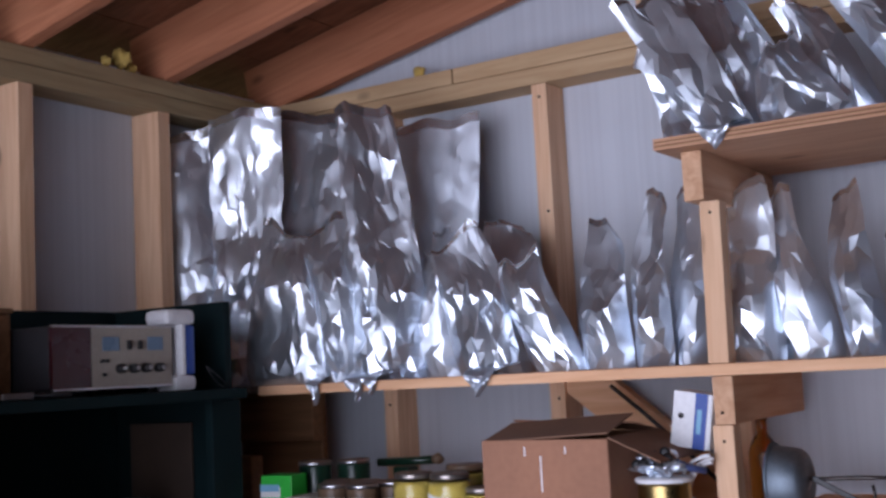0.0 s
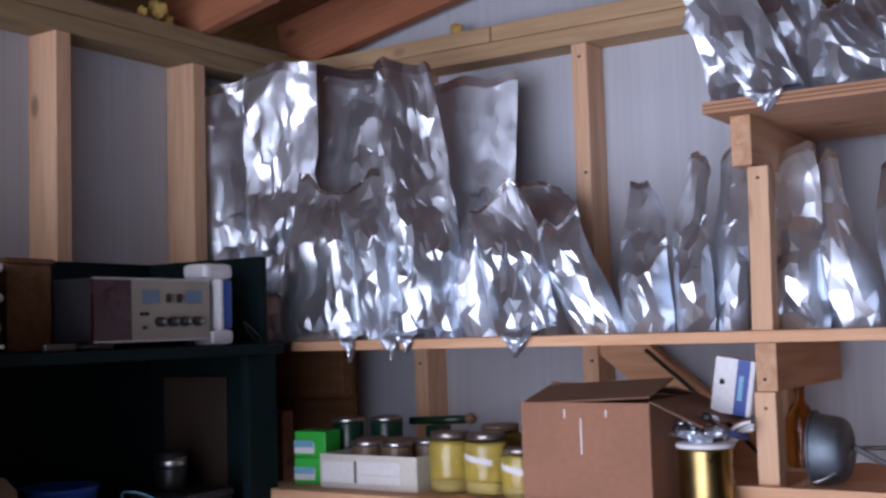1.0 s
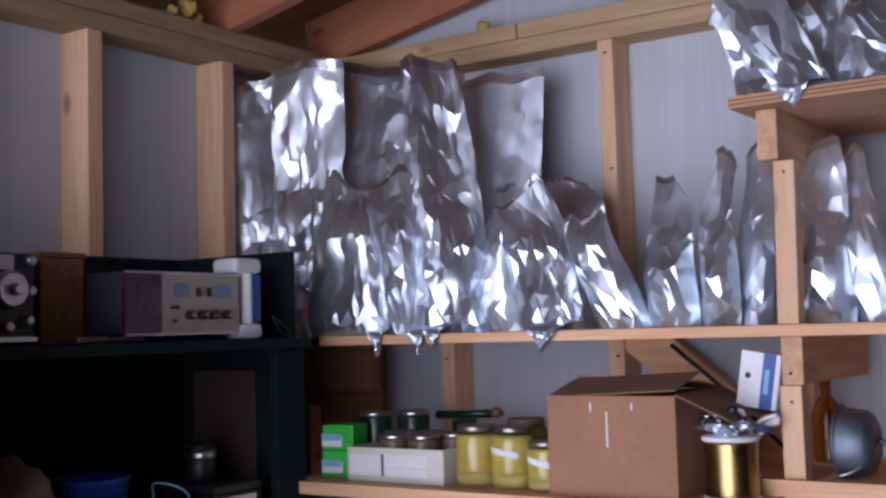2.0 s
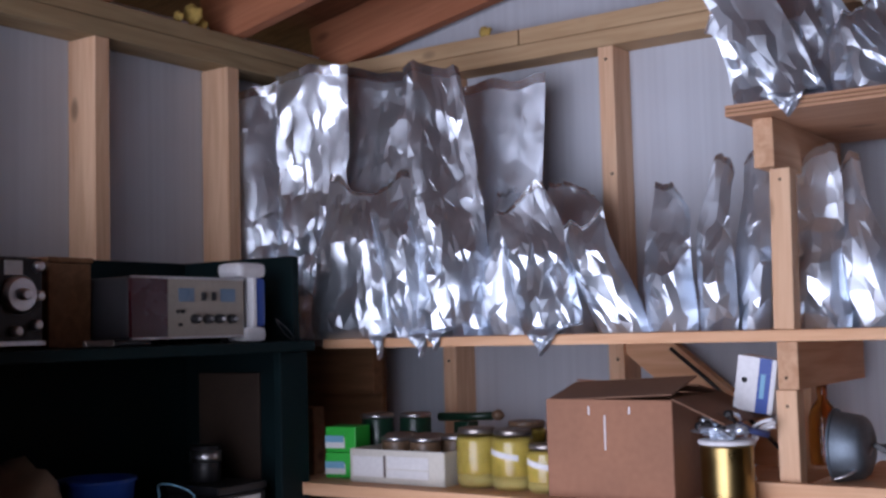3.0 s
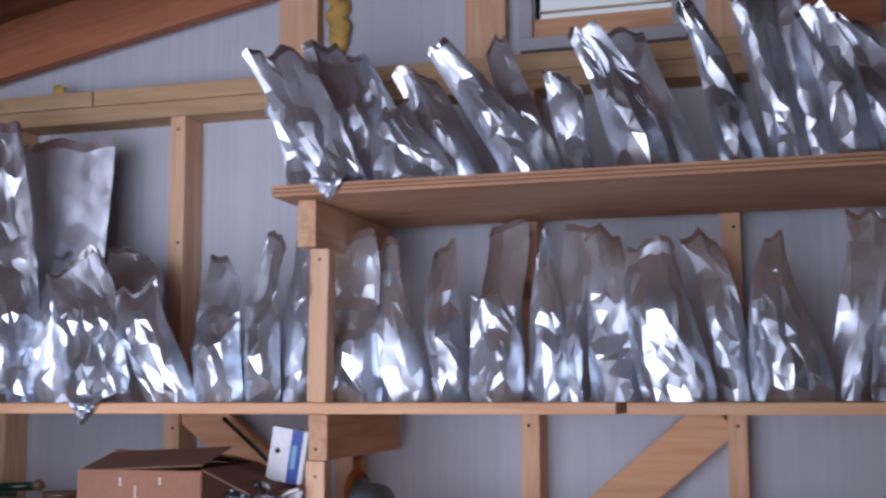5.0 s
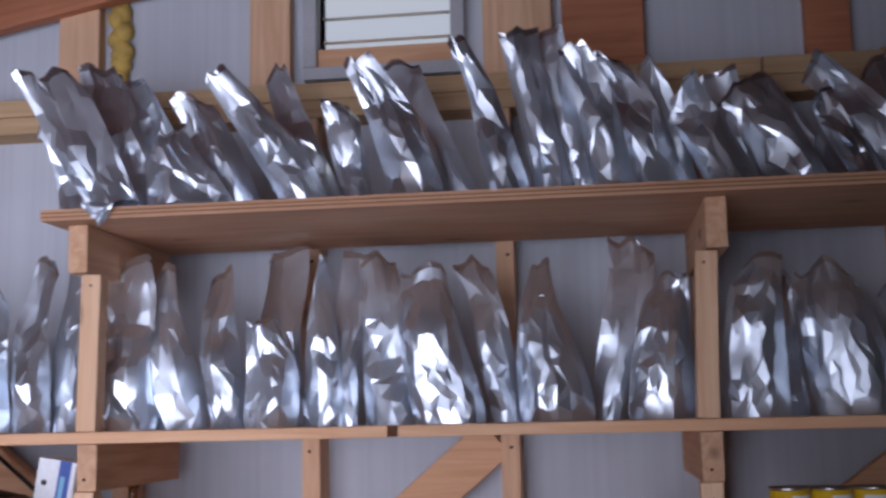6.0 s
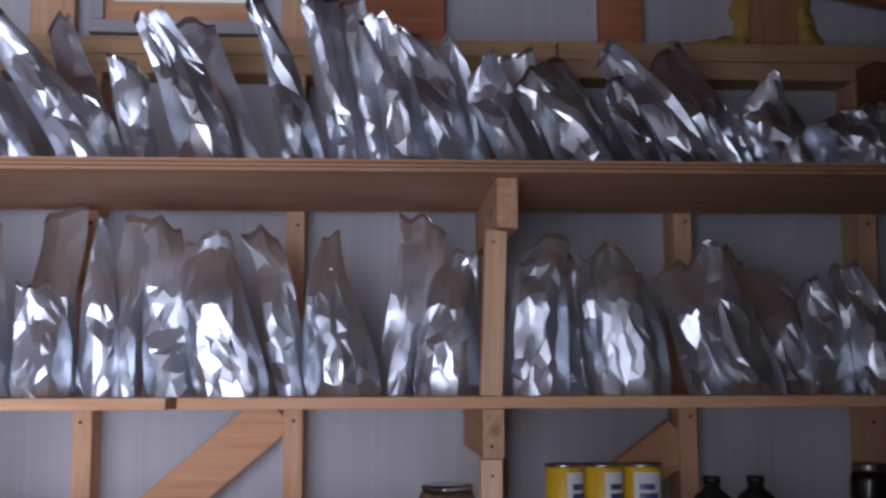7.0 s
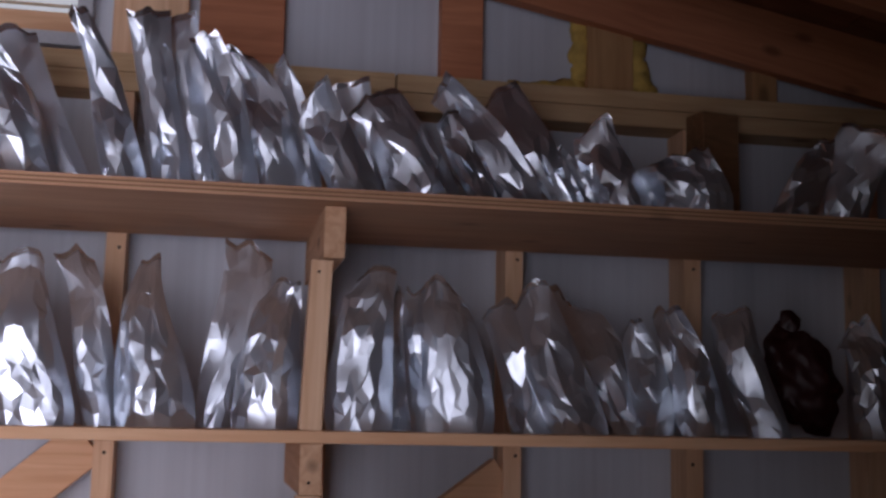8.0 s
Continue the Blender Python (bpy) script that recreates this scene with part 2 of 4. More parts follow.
def tube(points, radius, sides=8, bm=None):
    """A round bar or cord along points."""
    bm = bm or bmesh.new()
    pts = [Vector(p) for p in points]
    rings = []
    for i, p in enumerate(pts):
        d = (pts[min(i + 1, len(pts) - 1)] - pts[max(i - 1, 0)]).normalized()
        side = d.cross(Vector((0.31, 0.17, 0.93))).normalized()
        up = side.cross(d)
        rings.append([bm.verts.new(p + radius * (math.cos(2 * math.pi * k / sides) * side + math.sin(2 * math.pi * k / sides) * up)) for k in range(sides)])
    for a, b in zip(rings, rings[1:]):
        for k in range(sides):
            f = bm.faces.new((a[k], a[(k + 1) % sides], b[(k + 1) % sides], b[k]))
            f.smooth = True
    bm.faces.new(rings[0][::-1])
    bm.faces.new(rings[-1])
    bmesh.ops.recalc_face_normals(bm, faces=bm.faces)
    return bm


def lumpy(rx, ry, rz, seed, rough=0.3, level=3):
    """An uneven lump."""
    bm = bmesh.new()
    bmesh.ops.create_icosphere(bm, subdivisions=level, radius=1)
    for v in bm.verts:
        n = noise.noise(v.co * 1.7 + Vector((seed * 3.1, seed, -seed))) + 0.5 * noise.noise(v.co * 4.1 + Vector((seed, 2, seed)))
        v.co = Vector((v.co.x * rx, v.co.y * ry, v.co.z * rz)) * (1 + rough * n)
    for f in bm.faces:
        f.smooth = True
    return bm


# ---- the shed ----
STUD_Y, WALL_Y = 2.200, 2.289       # faces of the studs and of the sheet behind them
LEFT_X, RIGHT_X = -2.016, 1.76       # inner faces of the side studs
PLATE_Z = 2.056
RIDGE_X, SLOPE, EAVE_Z = -0.12, 0.193, 2.137
FLOOR_Z = 0.0


def roof_z(x):
    return EAVE_Z + SLOPE * (RIDGE_X - LEFT_X) - SLOPE * abs(x - RIDGE_X)


def cut_wall(name, x0, x1, y0, y1, z0, hole, material):
    """A gable wall with one opening, built from butted pieces that follow the roof."""
    bm = bmesh.new()
    hx0, hx1, hz0, hz1 = hole
    xs = sorted({x0, hx0, hx1, RIDGE_X, x1})
    for a, b in zip(xs, xs[1:]):
        spans = [(z0, None)]
        if hx0 <= a and b <= hx1:
            spans = [(hz1, None)] + ([(z0, hz0)] if hz0 > z0 else [])
        for lo, hi in spans:
            ta, tb = (roof_z(a) + 0.16, roof_z(b) + 0.16) if hi is None else (hi, hi)
            vs = [bm.verts.new(p) for p in ((a, y0, lo), (b, y0, lo), (b, y0, tb), (a, y0, ta), (a, y1, lo), (b, y1, lo), (b, y1, tb), (a, y1, ta))]
            for f in ((0, 1, 2, 3), (5, 4, 7, 6), (4, 0, 3, 7), (1, 5, 6, 2), (3, 2, 6, 7), (4, 5, 1, 0)):
                bm.faces.new([vs[i] for i in f])
    return tagged(part(name, bm, material), kind="structure")


VENT = (-0.397, -0.097, 2.182, 2.41)
wall_back = tagged(cut_wall("wall_back", LEFT_X - 0.12, RIGHT_X + 0.12, WALL_Y, WALL_Y + 0.05, FLOOR_Z, VENT, PANEL), "white ribbed sheet wall between bare pine studs", "wall")
wall_front = tagged(cut_wall("wall_front", LEFT_X - 0.12, RIGHT_X + 0.12, FRONT_Y - 0.10, FRONT_Y, FLOOR_Z, (DOOR_X0, DOOR_X1, FLOOR_Z, DOOR_H), PANEL), "white sheet wall with a wide open doorway", "wall")
wall_left = tagged(part("wall_left", block(LEFT_X - 0.14, LEFT_X - 0.09, FRONT_Y, WALL_Y, FLOOR_Z, 2.17, 0), PANEL), "white sheet side wall behind bare studs", "wall", kind="structure")
# unseen right wall; its dark brown stands in for shade at this end
wall_right = tagged(part("wall_right", block(RIGHT_X + 0.09, RIGHT_X + 0.14, FRONT_Y, WALL_Y, FLOOR_Z, 2.17, 0), BROWN_BOARD), "unseen side wall, dark brown to keep this end dim", "wall", kind="structure")
floor = tagged(part("floor", block(LEFT_X - 0.14, RIGHT_X + 0.14, FRONT_Y - 0.1, WALL_Y + 0.05, -0.05, FLOOR_Z, 0), FLOORING), "worn brown wooden shed floor", "floor", kind="structure")
ground = tagged(part("ground", block(-400, 400, -400, 400, -0.30, -0.06, 0), painted("dry_grass", (0.10, 0.11, 0.05), 0.95, 0.4, 3)), "grass outside the shed", "ground", kind="structure")

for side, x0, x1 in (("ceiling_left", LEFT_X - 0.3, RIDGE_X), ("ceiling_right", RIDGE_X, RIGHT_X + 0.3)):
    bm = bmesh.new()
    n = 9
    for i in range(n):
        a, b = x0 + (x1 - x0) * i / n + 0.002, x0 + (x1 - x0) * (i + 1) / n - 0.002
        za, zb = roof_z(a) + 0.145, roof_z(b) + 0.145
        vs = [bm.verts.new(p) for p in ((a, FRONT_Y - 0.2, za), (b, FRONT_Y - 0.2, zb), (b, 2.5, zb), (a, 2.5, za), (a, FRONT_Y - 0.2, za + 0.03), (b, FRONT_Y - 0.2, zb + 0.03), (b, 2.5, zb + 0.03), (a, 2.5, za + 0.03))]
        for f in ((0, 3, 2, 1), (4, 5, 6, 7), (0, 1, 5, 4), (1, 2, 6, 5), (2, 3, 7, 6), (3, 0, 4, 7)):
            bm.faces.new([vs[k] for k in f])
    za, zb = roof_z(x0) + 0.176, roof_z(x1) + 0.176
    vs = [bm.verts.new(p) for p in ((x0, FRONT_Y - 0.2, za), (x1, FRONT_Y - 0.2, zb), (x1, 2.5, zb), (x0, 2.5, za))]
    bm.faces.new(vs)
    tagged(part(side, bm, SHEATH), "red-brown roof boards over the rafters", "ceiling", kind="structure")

SLANT = math.atan(SLOPE)


def rafter(side, y):
    """A red-brown rafter from the eave to the ridge, with its lower edge on the roof line."""
    run = (RIDGE_X - LEFT_X + 0.10) / math.cos(SLANT)
    foot = (LEFT_X - 0.10, roof_z(LEFT_X - 0.10)) if side < 0 else (RIGHT_X + 0.10, roof_z(RIGHT_X + 0.10))
    bm = block(0, run, -0.019, 0.019, 0, 0.14, 0.003)
    ob = part("rafter", bm, RAFTER)
    turn = -math.degrees(SLANT)
    ob.matrix_world = pose(foot[0], y, foot[1], 0, turn if side < 0 else 0, 0) if side < 0 else pose(foot[0], y, foot[1], 0, turn, 180)
    return tagged(ob, "red-brown sawn roof rafter resting on the plate", "rafter", "roof rafters", "structure")


for y in (2.24, 1.83, 1.42, 1.01, 0.60, 0.19, -0.22, -0.63):
    rafter(-1, y)
    rafter(1, y)

# framing of the back wall
for i, x in enumerate((-1.99, -1.684, -1.228, -0.812, -0.403, 0.010, 0.410, 0.808, 1.200, 1.62)):
    part("stud", block(x - 0.019, x + 0.019, STUD_Y, WALL_Y - 0.001, FLOOR_Z, PLATE_Z - 0.001, 0.002), PINE_Z, wall_back)
part("top_plate", block(LEFT_X, RIGHT_X, STUD_Y, WALL_Y - 0.001, PLATE_Z, PLATE_Z + 0.038, 0.002), PLATE_X, wall_back)
for a, b in ((LEFT_X, -1.461), (-1.457, 0.55), (0.554, RIGHT_X)):
    part("upper_plate", block(a, b, STUD_Y + 0.002, WALL_Y - 0.001, PLATE_Z + 0.040, PLATE_Z + 0.078, 0.002), PLATE_X, wall_back)
UP = PLATE_Z + 0.079
for x, w in ((-0.950, 0.095), (-0.503, 0.092), (0.048, 0.150), (0.232, 0.175), (0.70, 0.092), (1.035, 0.105), (1.40, 0.06)):
    bm = block(x - w / 2, x + w / 2, WALL_Y - 0.040, WALL_Y - 0.001, UP, roof_z(x) + 0.12, 0.002)
    part("gable_stud", bm, PLATE_Z_WOOD if x > 0.85 else RAFTER if x > 0.2 else PINE_Z, wall_back)


rng_nails = random.Random(4)
for x in (-1.684, -1.228, -0.812, -0.403, 0.010, 0.410, 0.808, 1.200):
    for z in (1.752, 1.345, 2.030):
        part("nail", lathe(((0.0034, 0), (0.0034, 0.002), (0.0001, 0.0026)), 10, pose(x + rng_nails.uniform(-0.008, 0.008), STUD_Y + 0.0005, z + rng_nails.uniform(-0.012, 0.012), 90, 0, 0)), NAIL, wall_back)


def brace(x0, z0, x1, z1):
    """A flat diagonal brace let in between two studs."""
    d = Vector((x1 - x0, z1 - z0))
    m = pose(x0, STUD_Y + 0.03, z0, 0, -math.degrees(math.atan2(d.y, d.x)), 0)
    return part("brace", block(0, d.length, -0.018, 0.018, -0.045, 0.045, 0.002, m), PINE_X, wall_back)


brace(-1.20, 1.40, -0.83, 1.10)
brace(-0.385, 1.06, -0.02, 1.37)
brace(0.46, 1.06, 0.80, 1.31)

# framing of the left wall
for y in (1.780, 1.392, 1.03, 0.63, 0.23, -0.17, -0.57):
    part("stud", block(LEFT_X - 0.089, LEFT_X, y, y + 0.038, FLOOR_Z, PLATE_Z - 0.001, 0.002), PINE_Z, wall_left)
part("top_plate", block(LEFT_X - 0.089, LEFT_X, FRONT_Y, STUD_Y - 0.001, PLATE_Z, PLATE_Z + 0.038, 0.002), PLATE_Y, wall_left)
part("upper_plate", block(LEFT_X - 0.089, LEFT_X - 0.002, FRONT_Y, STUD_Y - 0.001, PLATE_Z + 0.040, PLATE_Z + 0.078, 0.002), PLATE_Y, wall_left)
# right wall framing, out of view, given the same dark brown against bounced light
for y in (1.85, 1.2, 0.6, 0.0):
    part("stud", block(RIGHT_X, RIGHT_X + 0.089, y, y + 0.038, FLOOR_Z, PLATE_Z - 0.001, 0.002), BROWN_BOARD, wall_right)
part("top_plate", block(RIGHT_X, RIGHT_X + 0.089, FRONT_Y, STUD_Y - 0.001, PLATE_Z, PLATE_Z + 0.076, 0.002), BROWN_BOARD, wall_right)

# the louvred vent in the gable
vent = tagged(new("window_vent"), "grey framed gable vent with bright louvre slats", "vent", kind="structure")
vx0, vx1, vz0, vz1 = VENT
for name, b in (("vent_sill", (vx0 - 0.03, vx1 + 0.03, vz0 - 0.028, vz0)), ("vent_head", (vx0 - 0.03, vx1 + 0.03, vz1, vz1 + 0.028)),
                ("vent_jamb", (vx0 - 0.03, vx0, vz0 + 0.001, vz1 - 0.001)), ("vent_jamb", (vx1, vx1 + 0.03, vz0 + 0.001, vz1 - 0.001))):
    part(name, block(b[0], b[1], WALL_Y - 0.045, WALL_Y + 0.055, b[2], b[3], 0.002), GREY_FRAME, vent)
for i in range(3):
    m = pose((vx0 + vx1) / 2, WALL_Y + 0.03, vz0 + 0.078 + 0.056 * i, 4, 0, 0)
    part("slat", block(-(vx1 - vx0) / 2 + 0.001, (vx1 - vx0) / 2 - 0.001, -0.012, 0.012, -0.0006, 0.0006, 0, m), WHITE, vent)
part("inner_sill", block(vx0, vx1, WALL_Y - 0.03, WALL_Y + 0.03, vz0 + 0.0005, vz0 + 0.044, 0.001), PINE_X, vent)

# ---- shelves ----
LOW, HIGH = 1.400, 1.790
SHELF_Y = 1.780
shelving = thing("wall_shelving", 0, 0, 0, "raw pine and plywood wall shelving on square posts", "shelf")
part("lower_board", block(-1.735, -0.168, SHELF_Y, STUD_Y - 0.002, LOW - 0.020, LOW, 0.002), PINE_X, shelving)
part("lower_board", block(-0.150, 1.74, SHELF_Y, STUD_Y - 0.002, LOW - 0.020, LOW, 0.002), PINE_X, shelving)
upper = part("upper_board", block(-0.776, 1.74, 1.738, STUD_Y - 0.002, HIGH - 0.020, HIGH, 0.001), PLY, shelving)
for k in range(2):
    part("ply_layer", block(-0.774, 1.73, 1.7365, 1.7405, HIGH - 0.015 + 0.007 * k, HIGH - 0.0125 + 0.007 * k, 0), BROWN_BOARD, upper)


def upright(x, shift, lean):
    m = pose(x, 0, LOW, 0, lean, 0)
    part("post", block(-0.018, 0.018, SHELF_Y + 0.001, SHELF_Y + 0.039, 0.001, 0.278, 0.002, m), PINE_Z, shelving)
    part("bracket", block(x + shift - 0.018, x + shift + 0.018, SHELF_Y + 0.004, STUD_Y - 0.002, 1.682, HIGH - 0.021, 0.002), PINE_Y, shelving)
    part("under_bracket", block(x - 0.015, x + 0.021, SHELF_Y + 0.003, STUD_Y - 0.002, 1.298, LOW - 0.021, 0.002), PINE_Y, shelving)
    part("post", block(x - 0.019, x + 0.017, SHELF_Y + 0.001, SHELF_Y + 0.039, 0.0, 1.297, 0.002), PINE_Z, shelving)
    for z in (1.658, 1.318, 1.27):
        part("nail", lathe(((0.0026, 0), (0.0026, 0.0015), (0.0001, 0.002)), 10, pose(x + (0.005 if z > LOW else 0.0), SHELF_Y + 0.0015, z, 90, 0, 0)), NAIL, shelving)


upright(-0.704, -0.0225, 1.0)
upright(0.366, 0.0295, 2.2)
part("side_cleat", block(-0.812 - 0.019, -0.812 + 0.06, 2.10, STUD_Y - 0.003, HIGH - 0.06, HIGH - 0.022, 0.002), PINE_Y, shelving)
part("bottom_board", block(-1.70, -0.733, 1.600, STUD_Y - 0.002, 1.090, 1.115, 0.002), PINE_X, shelving)
part("bottom_board", block(-0.66, 1.74, SHELF_Y + 0.041, STUD_Y - 0.002, 1.112, 1.137, 0.002), PINE_X, shelving)
part("bottom_lip", block(-0.76, 1.74, SHELF_Y - 0.020, SHELF_Y, 1.115, 1.143, 0.002), PINE_X, shelving)
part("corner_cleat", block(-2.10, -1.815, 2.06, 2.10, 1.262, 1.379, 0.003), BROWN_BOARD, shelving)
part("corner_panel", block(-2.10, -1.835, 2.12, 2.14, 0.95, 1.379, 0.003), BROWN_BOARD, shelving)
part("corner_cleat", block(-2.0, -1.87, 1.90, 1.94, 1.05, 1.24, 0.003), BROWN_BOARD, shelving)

# ---- foil bags ----
def triangle(p):
    return np.abs(2 * (p - np.floor(p)) - 1)


def facets(gx, gy, rng):
    """Random heights on a lattice of triangles, joined by flat facets."""
    table = rng.uniform(-0.5, 0.5, (97, 97))
    i, j = np.floor(gx).astype(int), np.floor(gy).astype(int)
    fx, fy = gx - i, gy - j
    a, b = table[j % 97, i % 97], table[j % 97, (i + 1) % 97]
    c, d = table[(j + 1) % 97, i % 97], table[(j + 1) % 97, (i + 1) % 97]
    one = np.where(fx + fy < 1, a + (b - a) * fx + (c - a) * fy, d + (c - d) * (1 - fx) + (b - d) * (1 - fy))
    two = np.where(fx > fy, a + (b - a) * fx + (d - b) * fy, a + (c - a) * fy + (d - c) * fx)
    return np.where((i + j) % 2 == 0, one, two)


def folds(px, pz, spots, rng):
    """Straight creases: each lifts the film in a tent along a line."""
    out = 0 * px
    for x, z, angle, reach, wide, high in spots:
        c, s = math.cos(angle), math.sin(angle)
        along, off = (px - x) * c + (pz - z) * s, (pz - z) * c - (px - x) * s
        off = np.where(off > 0, off * rng.uniform(0.6, 1.6), -off)
        out = out + high * np.clip(1 - off / wide, 0, 1) * np.clip(1.3 * (1 - np.abs(along) / reach), 0, 1)
    return out


# style: narrowing of the top, squareness of the filled part, creasing, waviness of the flap
BAG_STYLE = {
    "tall": (0.97, 2.6, 1.0, 1.0), "square": (0.88, 3.4, 0.9, 0.6), "lean": (0.70, 2.6, 1.0, 0.7), "stiff": (0.78, 5.0, 0.55, 0.3),
    "point": (0.42, 2.4, 0.85, 0.6), "round": (0.62, 2.2, 1.2, 0.6), "flat": (0.92, 2.5, 0.5, 0.5),
}


def foil_bag(x, y, z, base, top, height, lean, fill, depth, style, seed, flap=None):
    """A stand-up pouch of aluminised film: packed below, with an empty flat flap above that bends over."""
    rng = np.random.default_rng(seed * 17 + 5)
    narrow, boxy, calm, wavy = BAG_STYLE[style]
    base = base * 1.08
    n = int(np.clip(max(base, top) / 0.0125, 6, 20))
    nu = 2 * n
    nv = int(np.clip(height / 0.0190, 12, 38))
    a0 = np.linspace(-1, 1, n + 1)
    across = np.concatenate([a0, a0[-2:0:-1]])[None, :] + np.zeros((nv, 1))
    front = (np.arange(nu) <= n)[None, :] & (np.abs(across) < 0.999)
    v = np.append(np.linspace(0, 0.962, nv - 1), 1.0)[:, None] + np.zeros((1, nu))
    jog = rng.uniform(-0.44, 0.44, (2, nv, nu))
    jog[0][:1], jog[0][-2:] = 0, 0
    v = v + jog[0] / nv
    across = np.where(np.abs(across) < 0.999, across + jog[1] * 2 / n, across)
    rim = np.abs(across)
    packed = np.clip((fill + 0.10 - v) / 0.16, 0, 1)          # 1 where the contents are, 0 in the empty flap
    # outline
    ease = np.clip((v - 0.25 * fill) / (1 - 0.25 * fill), 0, 1)
    width = base + (top - base) * ease
    if narrow < 1:
        width = width * (1 - (1 - narrow) * np.clip((v - 0.30) / 0.70, 0, 1) ** 1.5)
    width = width * (1 - 0.06 * np.clip(1 - v / 0.07, 0, 1))
    for _ in range(3):
        spot, size = rng.uniform(0.12, 0.95), rng.uniform(-0.045, 0.03)
        width = width + width * size * np.clip(1 - np.abs(v - spot) / rng.uniform(0.05, 0.16), 0, 1) * np.where(across > 0, rng.uniform(0.2, 1), rng.uniform(0.2, 1))
    if style == "tall":
        width = width * (1 - 0.10 * np.clip(1 - np.abs(v - rng.uniform(0.5, 0.66)) / 0.06, 0, 1))
    px = width / 2 * across
    rise = v * height
    # middle line: the packed part stands, the flap bends back or forward at one or two folds
    knee, second = fill + 0.06, fill + (1 - fill) * rng.uniform(0.55, 0.8)
    tip = flap if flap is not None else rng.choice((0.16, 0.24, 0.34, 0.46) if z == LOW or x > 0.45 else (-0.28, 0.10, 0.22, 0.36)) * rng.uniform(0.7, 1.3)
    line = np.linspace(0, 1, 200)
    lay = 0.0 if z == LOW else -0.02 if x < -0.4 else -0.13
    bend = lay + tip * np.clip((line - knee) / 0.08, 0, 1) - (0.6 if z == LOW else 1.3) * tip * rng.uniform(0, 1) * np.clip((line - second) / 0.05, 0, 1)
    mid_y = np.concatenate([[0], np.cumsum(np.sin(bend))])[:200] / 200
    mid_z = np.concatenate([[0], np.cumsum(np.cos(bend))])[:200] / 200
    scale = height / mid_z[-1]
    cy, cz = np.interp(v, line, mid_y) * scale, np.interp(v, line, mid_z) * scale
    # thickness: a flat foot, a full belly, then wedging to nothing
    belly = np.clip(0.84 + 0.16 * v / 0.10, 0, 1) * np.clip((fill + 0.11 - v) / (0.26 if boxy > 3 else 0.52), 0, 1) ** 0.7
    half = depth / 2 * belly * (1 - rim ** boxy) + 0.0009
    # creases
    marks = []
    for side in (-1, 1):
        for _ in range(2):                                        # fans from the corners of the foot
            marks.append((side * base * 0.45, 0.01, math.pi / 2 - side * -rng.uniform(0.25, 1.1), rng.uniform(0.06, 0.13), rng.uniform(0.010, 0.022), rng.uniform(0.003, 0.007)))
    area = width.mean() * height
    for _ in range(int(8 + area * 200)):
        steep = rng.normal(math.pi / 2, 0.9)
        wide = rng.uniform(0.010, 0.034)
        marks.append((rng.uniform(-0.5, 0.5) * base, rng.uniform(0, 1) * height, steep, rng.uniform(0.03, 0.11), wide, wide * rng.uniform(0.10, 0.42) * rng.choice((-1, 1))))
    for _ in range(3):                                            # long folds running up the bag
        wide = rng.uniform(0.012, 0.03)
        marks.append((rng.uniform(-0.42, 0.42) * base, height * rng.uniform(0.3, 0.7), math.pi / 2 + rng.normal(0, 0.16), height * rng.uniform(0.3, 0.6), wide, wide * rng.uniform(0.15, 0.4) * rng.choice((-1, 1))))
    swing = rng.uniform(-0.6, 0.6)
    swirl = 0.018 * np.sin(rise * 23 + rng.uniform(0, 6)) + 0.012 * np.sin(px * 41 + rng.uniform(0, 6))
    sheet_ = folds(px + 0.4 * swirl, rise + 0.3 * swirl, marks, rng)
    u, w = (px + swing * rise + swirl) / 0.085 + rng.uniform(20, 60), (rise - 0.4 * swing * px + swirl) / 0.13 + rng.uniform(20, 60)
    sheet_ = sheet_ + 0.040 * facets(u, w, rng)
    # crumpled patches beside flat panels, and pleats that run up several rows
    patch = np.clip(0.55 + 1.9 * facets(px / 0.07 + rng.uniform(20, 60), rise / 0.10 + rng.uniform(20, 60), rng) + 0.75 * np.clip(1 - v / 0.22, 0, 1), 0.12, 1.3)
    crush = rng.uniform(-1, 1, (nv + 5, nu))
    pleat = sum(crush[k:k + nv] for k in range(5)) / 5
    sheet_ = sheet_ + 0.0028 * patch * crush[5:] + 0.0066 * pleat
    hush = 0.42 + 0.58 * packed
    dent = calm * sheet_ * hush * (1 - 0.8 * rim ** 6) * np.clip(v / 0.03, 0.2, 1)
    wave = (1 - packed) * wavy * 0.010 * np.sin(px / max(top, 0.06) * rng.uniform(3, 6) + rng.uniform(0, 6) + 3 * v)
    py = np.where(front, -half + dent, half + dent * (1 - packed)) + wave
    # lean, slanted upper edge with lifted corners
    power = {"stiff": 1.0, "flat": 1.05, "lean": 1.12, "point": 1.25}.get(style, 1.2)
    cut = rng.uniform(0.05, 0.5) * rng.choice((-1, 1)) * (0.35 if style in ("square", "tall", "flat") else 1)
    crown = np.clip((v - 0.72) / 0.28, 0, 1) ** 1.6
    hand, droop = rng.choice((-1, 1)), rng.uniform(0, 0.5) * min(top, 0.09) * (0.5 if style == "tall" else 1)
    ears = facets(across * 1.6 + 40, 0 * across + 0.3, rng)
    pz = cz - px * lean / max(height, 0.05) * 0.9 * ease + crown * (px * cut + ears * min(0.06, 0.5 * top) - droop * np.clip(across * hand, 0, 1) ** 2)
    px = px + lean * v ** power + 0.010 * np.sin(np.pi * v * 1.4 + rng.uniform(0, 6)) * v + 0.10 * dent + rng.uniform(-0.14, 0.10) * top * crown
    py = py + cy + (rng.uniform(-0.03, 0.03) * crown * across if style != "stiff" else 0)
